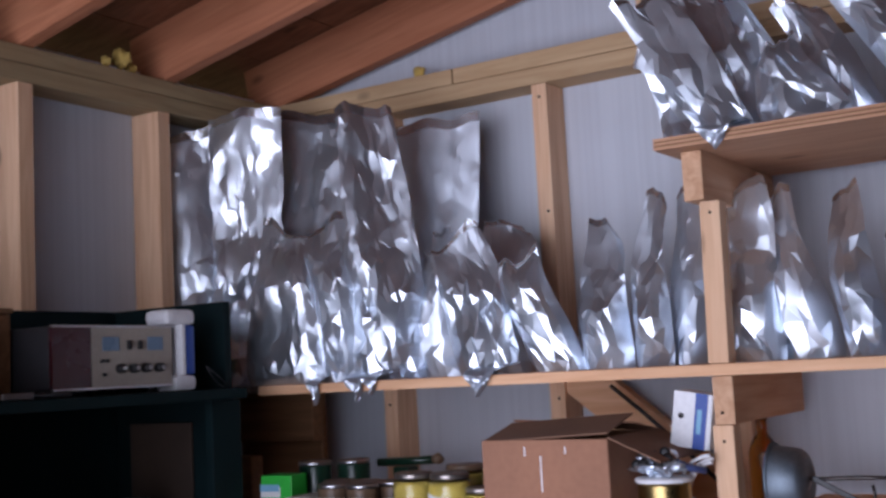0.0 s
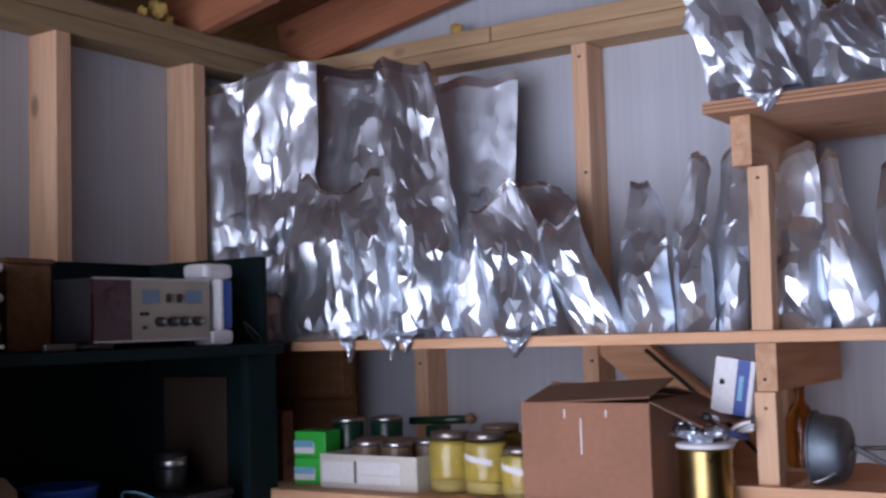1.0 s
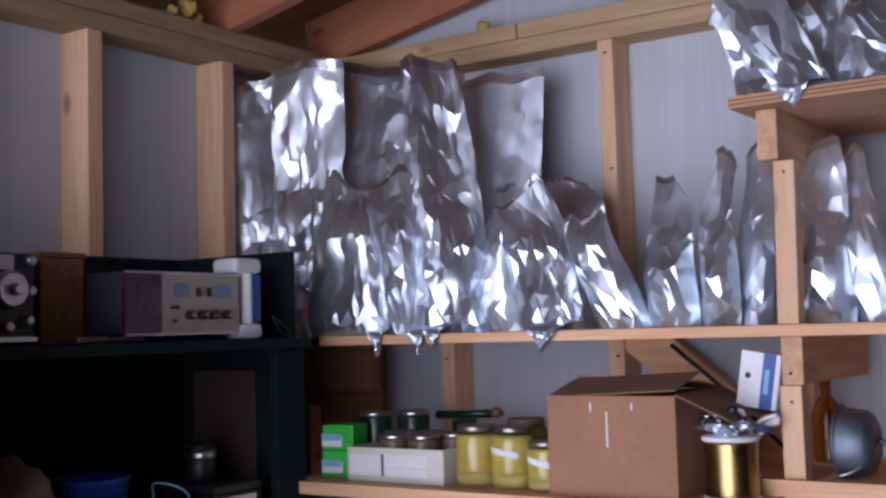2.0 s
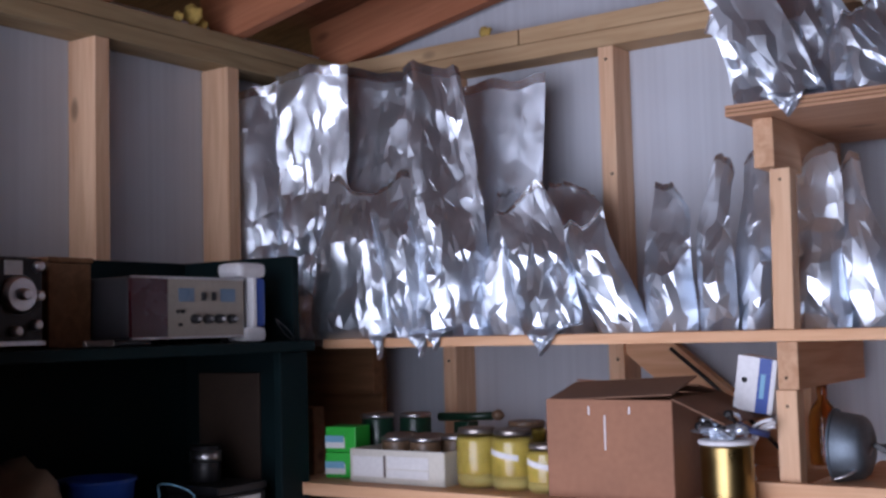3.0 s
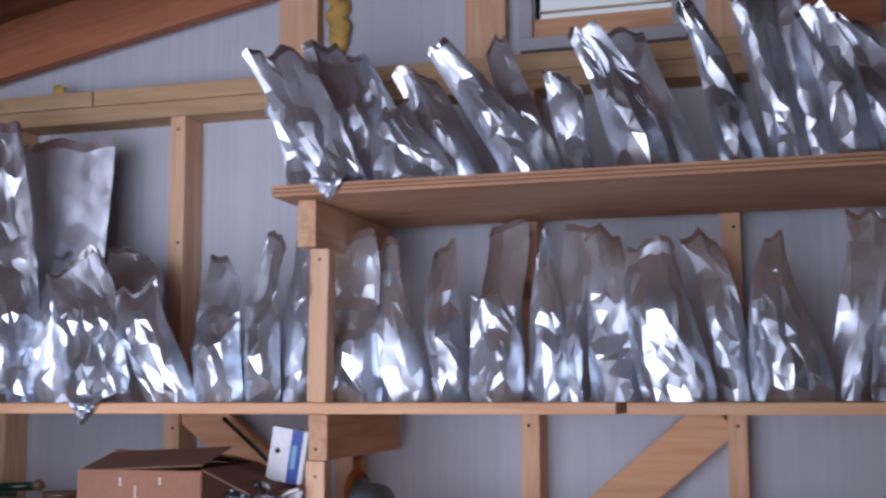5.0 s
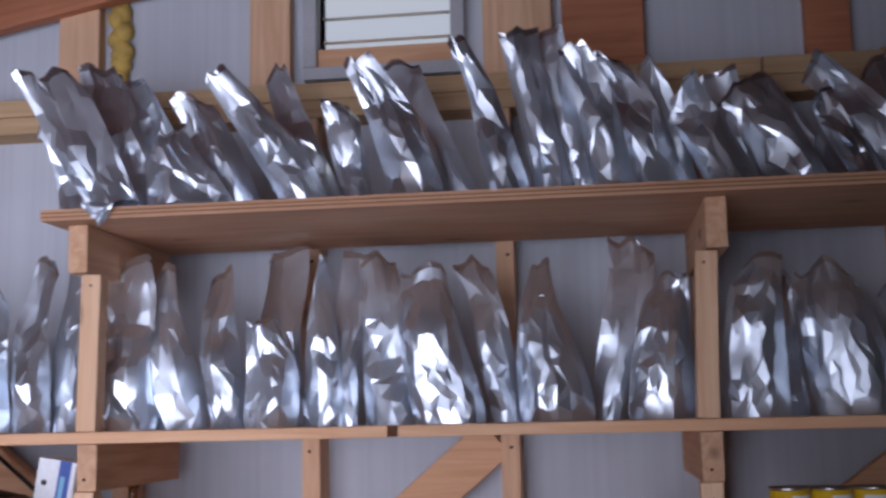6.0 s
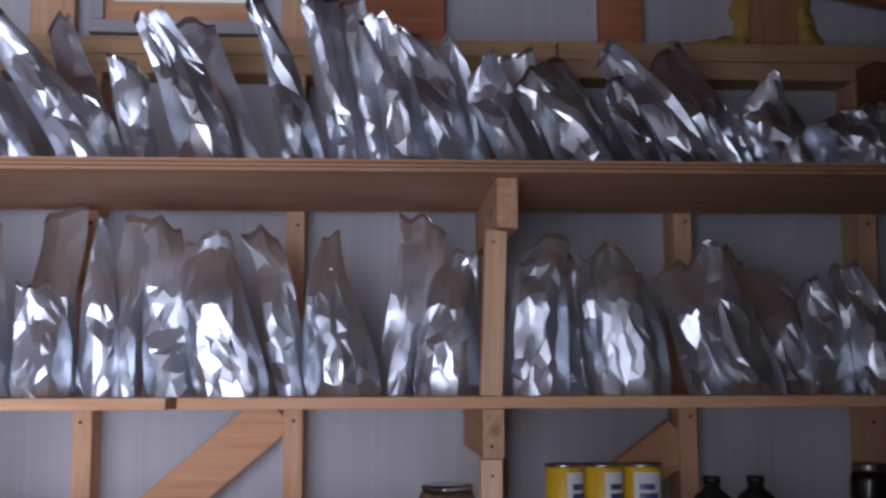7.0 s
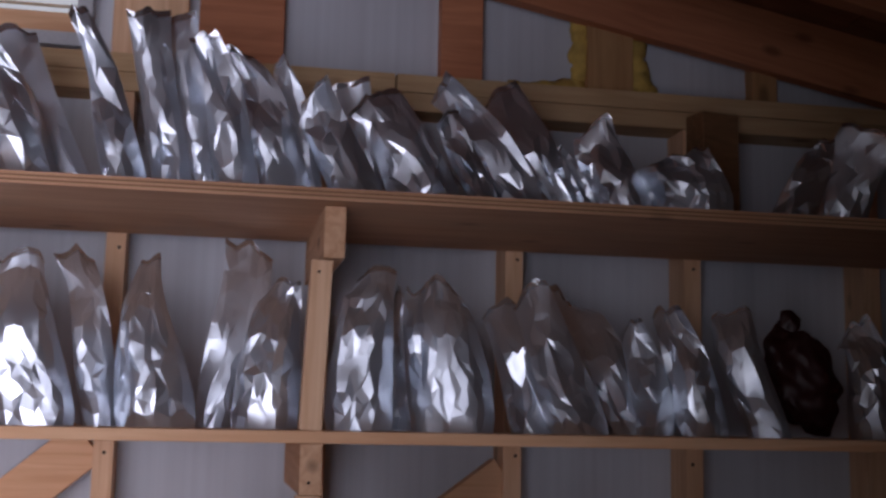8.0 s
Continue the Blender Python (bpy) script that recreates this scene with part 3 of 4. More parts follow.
    ang = rng.uniform(-0.32, 0.32) * (0.4 if x > 0.25 else 1) - (0.36 if x > -0.35 else 0.24) * (x + 0.35)
    rx, ry = px * np.cos(ang) - py * np.sin(ang), px * np.sin(ang) + py * np.cos(ang)
    # packed against the wall's studs and, on the lower shelf, under the upper board
    ry = np.minimum(ry, STUD_Y - np.where(front, 0.0075, 0.004) - y)
    pz = pz - pz.min()
    if z == LOW and x + lean > -0.84:
        pz = np.minimum(pz, HIGH - 0.024 - LOW - 0.010 * rim)
    verts = np.stack([rx, ry, pz], -1)
    bag = thing("foil_bag", x, y, z + 0.0005, BAG_LABEL.get(style), "bag", "foil bags on the shelves")
    film = FOIL_DULL if seed % 2 else FOIL

    def sheet(name, rows, lid, floor_, material):
        pts = verts[rows[0]:rows[1]].reshape(-1, 3).tolist()
        k = rows[1] - rows[0]
        faces = []
        for r in range(k - 1):
            for i in range(nu):
                a, b, c, d = r * nu + i, r * nu + (i + 1) % nu, (r + 1) * nu + (i + 1) % nu, (r + 1) * nu + i
                faces += [(a, b, c), (a, c, d)] if rng.random() < 0.5 else [(a, b, d), (b, c, d)]
        if floor_:
            pts.append(verts[rows[0]].mean(0).tolist())
            faces += [(i, len(pts) - 1, (i + 1) % nu) for i in range(nu)]
        if lid:
            for i in range(n):
                top_row = (k - 1) * nu
                faces.append((top_row + i, top_row + i + 1, top_row + (nu - i - 1) % nu))
                faces.append((top_row + i, top_row + (nu - i - 1) % nu, top_row + (nu - i) % nu))
        mesh = bpy.data.meshes.new(name)
        mesh.from_pydata(pts, [], [f for f in faces if len(set(f)) == 3])
        mesh.polygons.foreach_set("use_smooth", [True] * len(mesh.polygons))
        mesh.set_sharp_from_angle(angle=math.radians(11))
        mesh.materials.append(material)
        ob = new(name, mesh)
        ob.parent = bag
        return ob

    sheet("pouch", (0, nv - 1), False, True, film)
    seal = sheet("top_seal", (nv - 2, nv), True, False, SEAL)
    seal["label"] = "pressed flat top seal"
    return bag


BAG_LABEL = {
    "tall": "tall crumpled silver foil bag standing slack on the shelf",
    "square": "upright silver foil bag with a folded square top",
    "lean": "slumped silver foil bag leaning against its neighbour",
    "stiff": "tightly packed silver foil bag with long straight creases",
    "point": "silver foil bag twisted to a pointed top",
    "round": "plump crumpled silver foil bag with a rounded top",
    "flat": "thin flat silver foil bag standing on edge",
}
foil_bag(-2.012, 1.900, LOW, 0.155, 0.150, 0.630, -0.009, 0.55, 0.10, "tall", 1, 0.12)
foil_bag(-1.905, 1.940, LOW, 0.165, 0.195, 0.680, 0.022, 0.40, 0.10, "tall", 2, 0.05)
foil_bag(-1.785, 2.040, LOW, 0.221, 0.225, 0.680, 0.020, 0.40, 0.10, "tall", 3, 0.3)
foil_bag(-1.680, 1.845, LOW, 0.231, 0.150, 0.353, -0.011, 0.75, 0.11, "stiff", 4, 0.12)
foil_bag(-1.553, 1.862, LOW, 0.099, 0.139, 0.349, -0.023, 0.70, 0.10, "square", 5)
foil_bag(-1.447, 1.888, LOW, 0.168, 0.125, 0.600, -0.053, 0.35, 0.10, "tall", 6, 0.12)
foil_bag(-1.480, 2.080, LOW, 0.210, 0.270, 0.590, 0.000, 0.40, 0.06, "flat", 7, 0.12)
foil_bag(-1.803, 2.130, LOW, 0.390, 0.420, 0.683, 0.011, 0.40, 0.05, "flat", 8, 0.3)
foil_bag(-1.348, 1.940, LOW, 0.115, 0.110, 0.318, -0.013, 0.60, 0.09, "lean", 9)
foil_bag(-1.190, 1.870, LOW, 0.140, 0.150, 0.285, -0.077, 0.60, 0.10, "lean", 10)
foil_bag(-1.250, 2.020, LOW, 0.161, 0.148, 0.336, 0.013, 0.50, 0.08, "lean", 11)
foil_bag(-1.045, 1.870, LOW, 0.100, 0.100, 0.228, -0.078, 0.85, 0.08, "stiff", 12)
foil_bag(-0.958, 1.900, LOW, 0.104, 0.082, 0.290, -0.017, 0.50, 0.09, "square", 13, 0.35)
foil_bag(-0.866, 1.900, LOW, 0.072, 0.069, 0.333, 0.006, 0.45, 0.08, "point", 14, 0.3)
foil_bag(-0.811, 1.930, LOW, 0.065, 0.085, 0.352, 0.007, 0.35, 0.07, "point", 15, 0.4)
foil_bag(-0.676, 1.900, LOW, 0.103, 0.117, 0.313, -0.019, 0.50, 0.09, "square", 16)
foil_bag(-0.585, 1.935, LOW, 0.109, 0.080, 0.300, -0.061, 0.60, 0.09, "lean", 17)
foil_bag(-0.478, 1.900, LOW, 0.075, 0.085, 0.290, -0.050, 0.60, 0.09, "round", 18)
foil_bag(-0.392, 1.860, LOW, 0.089, 0.103, 0.189, -0.002, 0.90, 0.09, "round", 19)
foil_bag(-0.411, 2.020, LOW, 0.084, 0.094, 0.349, -0.014, 0.40, 0.07, "flat", 20)
foil_bag(-0.305, 1.900, LOW, 0.068, 0.051, 0.314, 0.007, 0.45, 0.08, "point", 21)
foil_bag(-0.260, 1.930, LOW, 0.050, 0.059, 0.329, -0.006, 0.45, 0.07, "flat", 22)
foil_bag(-0.180, 1.900, LOW, 0.088, 0.076, 0.314, -0.036, 0.50, 0.09, "lean", 23)
foil_bag(-0.070, 1.870, LOW, 0.119, 0.102, 0.283, -0.052, 0.75, 0.09, "stiff", 24)
foil_bag(0.027, 1.950, LOW, 0.063, 0.069, 0.311, -0.067, 0.55, 0.08, "lean", 25)
foil_bag(0.117, 1.910, LOW, 0.128, 0.064, 0.294, -0.041, 0.60, 0.10, "point", 26)
foil_bag(0.211, 1.980, LOW, 0.065, 0.093, 0.338, 0.051, 0.40, 0.06, "flat", 27, 0.35)
foil_bag(0.296, 1.900, LOW, 0.109, 0.072, 0.268, 0.029, 0.70, 0.10, "square", 28)
foil_bag(0.456, 1.890, LOW, 0.112, 0.090, 0.285, 0.003, 0.75, 0.10, "square", 29, 0.45)
foil_bag(0.543, 2.020, LOW, 0.061, 0.047, 0.273, -0.012, 0.50, 0.07, "point", 30)
foil_bag(0.620, 1.890, LOW, 0.141, 0.135, 0.262, -0.030, 0.75, 0.10, "stiff", 31, 0.4)
foil_bag(0.780, 1.930, LOW, 0.085, 0.084, 0.245, -0.070, 0.55, 0.09, "lean", 32)
foil_bag(0.850, 1.900, LOW, 0.110, 0.105, 0.258, -0.094, 0.60, 0.09, "lean", 33)
foil_bag(0.990, 2.000, LOW, 0.110, 0.110, 0.285, -0.158, 0.50, 0.09, "lean", 34, 0.5)
foil_bag(1.014, 1.950, LOW, 0.074, 0.075, 0.219, -0.036, 0.55, 0.08, "round", 35)
foil_bag(1.095, 1.920, LOW, 0.094, 0.075, 0.240, -0.060, 0.60, 0.09, "lean", 36)
foil_bag(1.220, 1.900, LOW, 0.075, 0.091, 0.242, -0.076, 0.80, 0.08, "stiff", 37)
foil_bag(1.426, 1.880, LOW, 0.096, 0.080, 0.220, -0.022, 0.70, 0.08, "lean", 38)
foil_bag(-0.660, 1.800, HIGH, 0.091, 0.121, 0.263, -0.149, 0.45, 0.09, "lean", 39, 0.2)
foil_bag(-0.779, 1.900, HIGH, 0.068, 0.086, 0.213, -0.035, 0.40, 0.06, "lean", 40)
foil_bag(-0.647, 1.900, HIGH, 0.073, 0.115, 0.316, -0.109, 0.50, 0.09, "lean", 41, 0.25)
foil_bag(-0.595, 2.000, HIGH, 0.084, 0.078, 0.305, -0.128, 0.40, 0.06, "lean", 42)
foil_bag(-0.538, 1.840, HIGH, 0.141, 0.098, 0.149, -0.040, 0.85, 0.10, "round", 43)
foil_bag(-0.452, 1.900, HIGH, 0.084, 0.101, 0.239, -0.127, 0.60, 0.09, "lean", 44)
foil_bag(-0.327, 1.880, HIGH, 0.085, 0.077, 0.273, -0.168, 0.60, 0.09, "point", 45)
foil_bag(-0.306, 1.980, HIGH, 0.056, 0.085, 0.313, -0.114, 0.50, 0.07, "point", 46)
foil_bag(-0.238, 1.930, HIGH, 0.048, 0.088, 0.230, -0.039, 0.50, 0.07, "lean", 47)
foil_bag(-0.110, 1.870, HIGH, 0.102, 0.106, 0.258, -0.111, 0.60, 0.09, "point", 48)
foil_bag(-0.050, 1.960, HIGH, 0.091, 0.097, 0.315, -0.138, 0.40, 0.06, "flat", 49)
foil_bag(0.051, 1.880, HIGH, 0.069, 0.052, 0.303, -0.087, 0.55, 0.08, "point", 50)
foil_bag(0.126, 1.900, HIGH, 0.064, 0.065, 0.332, -0.053, 0.35, 0.07, "tall", 51)
foil_bag(0.180, 1.930, HIGH, 0.050, 0.063, 0.331, -0.046, 0.40, 0.06, "flat", 52)
foil_bag(0.239, 1.870, HIGH, 0.070, 0.066, 0.282, -0.066, 0.50, 0.07, "lean", 53)
foil_bag(0.324, 1.920, HIGH, 0.091, 0.078, 0.282, -0.089, 0.50, 0.08, "lean", 54)
foil_bag(0.369, 1.980, HIGH, 0.051, 0.078, 0.286, -0.073, 0.40, 0.06, "point", 55)
foil_bag(0.443, 1.870, HIGH, 0.087, 0.079, 0.206, -0.085, 0.60, 0.08, "lean", 56)
foil_bag(0.481, 1.970, HIGH, 0.052, 0.098, 0.243, -0.065, 0.40, 0.06, "flat", 57)
foil_bag(0.567, 1.920, HIGH, 0.099, 0.083, 0.217, -0.105, 0.60, 0.08, "lean", 58)
foil_bag(0.635, 2.000, HIGH, 0.070, 0.071, 0.244, -0.127, 0.40, 0.06, "flat", 59)
foil_bag(0.669, 1.860, HIGH, 0.051, 0.051, 0.177, -0.074, 0.60, 0.07, "lean", 60)
foil_bag(0.748, 1.900, HIGH, 0.086, 0.089, 0.258, -0.161, 0.45, 0.07, "point", 61)
foil_bag(0.851, 1.950, HIGH, 0.085, 0.102, 0.266, -0.159, 0.45, 0.07, "lean", 62)
foil_bag(0.909, 1.970, HIGH, 0.051, 0.081, 0.153, -0.090, 0.50, 0.06, "lean", 63)
foil_bag(0.949, 1.900, HIGH, 0.092, 0.098, 0.181, -0.070, 0.60, 0.09, "lean", 64)
foil_bag(1.056, 1.880, HIGH, 0.158, 0.224, 0.133, -0.038, 0.90, 0.09, "round", 65)
foil_bag(1.269, 1.900, HIGH, 0.080, 0.058, 0.176, 0.071, 0.60, 0.08, "lean", 66)
foil_bag(1.394, 1.950, HIGH, 0.095, 0.127, 0.212, 0.060, 0.50, 0.08, "flat", 67)


def foil_tail(bag, x, z, width, length, seed):
    """A loose corner of film that hangs over the shelf's front edge, as a part of its bag."""
    rng = np.random.default_rng(seed)
    n, k = 14, 10
    r = np.linspace(0, 1, n)[:, None]
    a = np.linspace(-1, 1, k)[None, :]
    w = width / 2 * (1 - r ** 1.5 * 0.92)
    px = x + a * w + 0.012 * r * rng.uniform(-1, 1) + 0 * r
    reach = np.clip(r / 0.45, 0, 1)
    py = (SHELF_Y if z == LOW else 1.738) + 0.075 - 0.085 * reach - 0.006 * np.sin(r * 9 + a * 3) - 0.005 * np.abs(triangle(a * 1.3 + r * 2 + rng.random()) - 0.5)
    pz = z + 0.012 * (1 - reach) + 0.004 - length * np.clip((r - 0.35) / 0.65, 0, 1) + 0.006 * np.abs(a)
    place = bag.matrix_world.translation
    pts = (np.stack([px, py + 0 * px, pz + 0 * px], -1) - np.array(place)).reshape(-1, 3)
    back = pts + np.array([0, 0.0012, 0.0012])
    faces = []
    for i in range(n - 1):
        for j in range(k - 1):
            q = (i * k + j, i * k + j + 1, (i + 1) * k + j + 1, (i + 1) * k + j)
            faces += [q, tuple(v + n * k for v in q[::-1])]
    mesh = bpy.data.meshes.new("loose_corner")
    mesh.from_pydata(np.concatenate([pts, back]).tolist(), [], faces)
    mesh.materials.append(FOIL)
    ob = new("loose_corner", mesh)
    ob.parent = bag
    ob["label"] = "loose film corner hanging over the edge"
    return ob


stood = [o for o in scene.objects if o.name.startswith("foil_bag")]


def bag_near(x, z):
    return min(stood, key=lambda o: abs(o.matrix_world.translation.x - x) + 9 * abs(o.matrix_world.translation.z - z))


foil_tail(bag_near(-1.20, LOW), -1.165, LOW, 0.090, 0.046, 3)
foil_tail(bag_near(-1.47, LOW), -1.470, LOW, 0.070, 0.046, 4)
foil_tail(bag_near(-1.68, LOW), -1.575, LOW, 0.050, 0.050, 5)
foil_tail(bag_near(-1.55, LOW), -1.425, LOW, 0.055, 0.034, 6)
foil_tail(bag_near(-0.676, HIGH), -0.665, HIGH, 0.085, 0.040, 7)

# ---- green cabinet with instruments ----
cabinet = thing("shelf_cabinet", 0, 0, 0, "dark green painted open wooden shelf cabinet", "cabinet")
part("back_panel", block(-1.99, -1.975, 0.711, 1.60, 0.30, 1.575, 0.002), GREEN_PAINT, cabinet)
part("end_panel", block(-1.99, -1.66, 1.602, 1.622, 0.0, 1.575, 0.003), GREEN_PAINT, cabinet)
part("front_stile", block(-1.66, -1.64, 1.54, 1.622, 0.0, 1.378, 0.003), GREEN_PAINT, cabinet)
part("shelf", block(-1.973, -1.60, 0.712, 1.60, 1.380, 1.400, 0.003), GREEN_PAINT, cabinet)
part("shelf", block(-1.973, -1.62, 0.712, 1.60, 1.020, 1.042, 0.003), GREEN_PAINT, cabinet)
# unseen near end, added and made wide to block door light from the shelves
part("end_panel", block(-1.99, -1.42, 0.69, 0.71, 0.0, 1.58, 0.003), GREEN_PAINT, cabinet)


# thin dark brown panel on the far end's inner face
part("inner_lining", block(-1.930, -1.752, 1.594, 1.600, 1.046, 1.335, 0.002), INNER_BROWN, cabinet, "thin dark brown panel on the inner face")


def meter_box():
    """A cream bench instrument with a dark window, meters and knobs; its face looks along +x."""
    box = thing("bench_instrument", -1.65, 1.32, 1.4005, "cream bench instrument with a maroon window and black knobs", "instrument")
    part("case", block(-0.24, -0.004, -0.150, 0.127, 0.012, 0.122, 0.004), DARK_GREY, box)
    face = part("front_panel", block(-0.004, 0.002, -0.064, 0.127, 0.012, 0.122, 0.001), CREAM, box)
    part("window", block(-0.004, 0.003, -0.150, -0.066, 0.014, 0.120, 0.001), MAROON, box, "dark maroon display window")
    for z in (0.0105, 0.1195):
        part("trim_strip", block(0.000, 0.005, -0.150, 0.127, z, z + 0.004, 0.001), SILVER, box)
    for y in (-0.021, 0.084):
        part("meter", block(0.002, 0.004, y - 0.019, y + 0.019, 0.078, 0.103, 0.001), METER_BLUE, face, "grey-blue meter window")
    for y in (0.019, 0.045):
        part("switch", block(0.002, 0.010, y - 0.003, y + 0.003, 0.080, 0.096, 0.001), BLACK, face)
    for y, z in ((-0.043, 0.060), (-0.032, 0.060), (-0.038, 0.036)):
        part("button", lathe(((0.003, 0), (0.003, 0.006), (0.0022, 0.007)), 12, pose(0.002, y, z, 0, 90, 0)), BLACK, face)
    for y in (-0.002, 0.029, 0.058, 0.090):
        k = part("knob", lathe(((0.009, 0), (0.009, 0.004), (0.0075, 0.014), (0.006, 0.015)), 18, pose(0.002, y, 0.046, 0, 90, 0)), BLACK, face)
        part("knob_cap", lathe(((0.004, 0), (0.004, 0.002), (0.0001, 0.0022)), 14, pose(0.0172, y, 0.046, 0, 90, 0)), SILVER, k)
    for y in (-0.12, 0.105):
        for x in (-0.2, -0.03):
            part("foot", lathe(((0.009, 0), (0.010, 0.011)), 12, pose(x, y, 0.0005)), BLACK, box)
    return box


meter_box()

roll = thing("blue_white_pack", -1.66, 1.488, 1.4005, "white padded pack with a blue printed side", "package")
part("blue_core", block(-0.045, 0.018, -0.010, 0.014, 0.030, 0.125, 0.006), BLUE, roll, "royal blue printed middle")
part("white_edge", block(-0.040, 0.020, -0.022, -0.012, 0.028, 0.126, 0.003), WHITE, roll)
for z, seed in ((0.125, 3), (0.0, 8)):
    bm = block(-0.045, 0.020, -0.056 if z else -0.040, 0.016, z, z + 0.030, 0.011)
    part("foam_end", bm, WHITE, roll, "white padded end")
part("cord", tube([(0.01 + 0.01 * math.sin(i * 0.7), 0.05 + 0.05 * math.sin(i / 9 * math.pi), 0.045 - 0.042 * math.sin(i / 9 * math.pi)) for i in range(10)], 0.0015), BLACK, roll)

radio = thing("dial_instrument", -1.70, 0.955, 1.4005, "black instrument with a large silver tuning dial", "instrument")
part("case", block(-0.20, 0, -0.12, 0.074, 0.006, 0.150, 0.004), BLACK, radio)
d = part("tuning_dial", lathe(((0.032, 0), (0.032, 0.006), (0.028, 0.012), (0.026, 0.014)), 40, pose(0.0005, 0.026, 0.090, 0, 90, 0)), SILVER, radio, "large silver dial")
part("dial_hub", lathe(((0.010, 0), (0.009, 0.012), (0.006, 0.013)), 20, pose(0.0148, 0.026, 0.090, 0, 90, 0)), SILVER, d)
part("scale", block(0.0005, 0.003, 0.0, 0.034, 0.122, 0.146, 0.001), PAPER, radio, "white meter scale")
for y, z in ((0.062, 0.137), (0.062, 0.088), (0.058, 0.040), (0.02, 0.030)):
    part("knob", lathe(((0.009, 0), (0.008, 0.012), (0.005, 0.013)), 16, pose(0.0005, y, z, 0, 90, 0)), SILVER, radio)
part("base_strip", block(-0.002, 0.004, -0.12, 0.078, 0.006, 0.014, 0.001), SILVER, radio)

crate = thing("wooden_box", -1.82, 1.10, 1.4005, "small brown wooden box on the green shelf", "box")
part("body", block(-0.08, 0.08, -0.03, 0.06, 0, 0.148, 0.003), BROWN_BOARD, crate)
part("lid", block(-0.083, 0.083, -0.033, 0.063, 0.149, 0.158, 0.002), BROWN_BOARD, crate)

pliers = thing("hand_tool", -1.64, 1.125, 1.406, "small steel hand tool lying on the green shelf", "tool", turn=70)
part("jaw", block(-0.05, 0.0, -0.006, 0.006, -0.005, 0.006, 0.002), SILVER, pliers)
part("grip", tube([(0, 0, 0), (0.03, 0.006, 0), (0.06, 0.012, 0.001)], 0.0055), SILVER, pliers)
part("grip", tube([(0, 0, 0), (0.03, -0.008, 0), (0.06, -0.016, 0.001)], 0.0055), BLACK, pliers)


def small_case(x, y, w, d, h, material, label):
    box = thing("storage_case", x, y, 1.0425, label, "box")
    part("body", block(-d / 2, d / 2, -w / 2, w / 2, 0, h * 0.8, 0.004), material, box)
    part("lid", block(-d / 2 - 0.002, d / 2 + 0.002, -w / 2 - 0.002, w / 2 + 0.002, h * 0.8 + 0.001, h, 0.004), material, box)
    part("paper_label", block(d / 2 + 0.0005, d / 2 + 0.002, -w * 0.36, w * 0.36, h * 0.36, h * 0.72, 0), PAPER, box, "white paper label")
    return box


small_case(-1.74, 1.46, 0.13, 0.14, 0.085, BLACK, "black case with a white paper label")
tin = thing("small_tin", -1.76, 1.45, 1.128, "small dark tin with a foil label", "tin")
part("body", lathe(((0.028, 0), (0.030, 0.002), (0.030, 0.070), (0.028, 0.072)), 24), BLACK, tin)
part("foil_label", lathe(((0.0306, 0.040), (0.0306, 0.062)), 24), SILVER, tin, "silver label band")
tub = thing("blue_tub", -1.80, 1.22, 1.0425, "blue plastic tub on the dark lower shelf", "tub")
part("body", lathe(((0.055, 0), (0.066, 0.11), (0.070, 0.112), (0.070, 0.118), (0.063, 0.118), (0.052, 0.004)), 32), BLUE, tub)
wire = thing("wire_loop", -1.70, 1.30, 1.0425, "loop of pale wire beside a tan pouch", "wire")
part("loop", tube([(0.02 * math.sin(3 * a), 0.05 * math.cos(a), 0.052 + 0.05 * math.sin(a)) for a in [k * 2 * math.pi / 24 for k in range(25)]], 0.002), SKY_BLUE, wire)
part("pouch", lumpy(0.03, 0.05, 0.026, 4), TAN, wire)
sack = thing("tan_sack", -1.78, 1.02, 1.0425, "slumped tan canvas sack on the lower shelf", "sack")
bm = lumpy(0.08, 0.10, 0.085, 9, 0.25)
bmesh.ops.translate(bm, vec=(0, 0, 0.085), verts=bm.verts)
part("body", bm, TAN, sack)

# ---- bottom shelf, left of the post ----
def green_box(x, y, z, turn=0.0):
    b = thing("green_carton", x, y, z, "bright green food carton with a blue and white label", "carton", "green cartons", turn)
    part("body", block(-0.036, 0.036, -0.03, 0.03, 0, 0.052, 0.002), LIME, b)
    part("label_panel", block(-0.0365, 0.010, -0.0315, -0.0303, 0.008, 0.030, 0), PAPER, b, "white label panel")
    part("label_stripe", block(-0.0365, 0.008, -0.0320, -0.0316, 0.020, 0.034, 0), SKY_BLUE, b, "pale blue stripe")
    return b


green_box(-1.612, 1.71, 1.1155, 12)
green_box(-1.610, 1.71, 1.1685, 8)


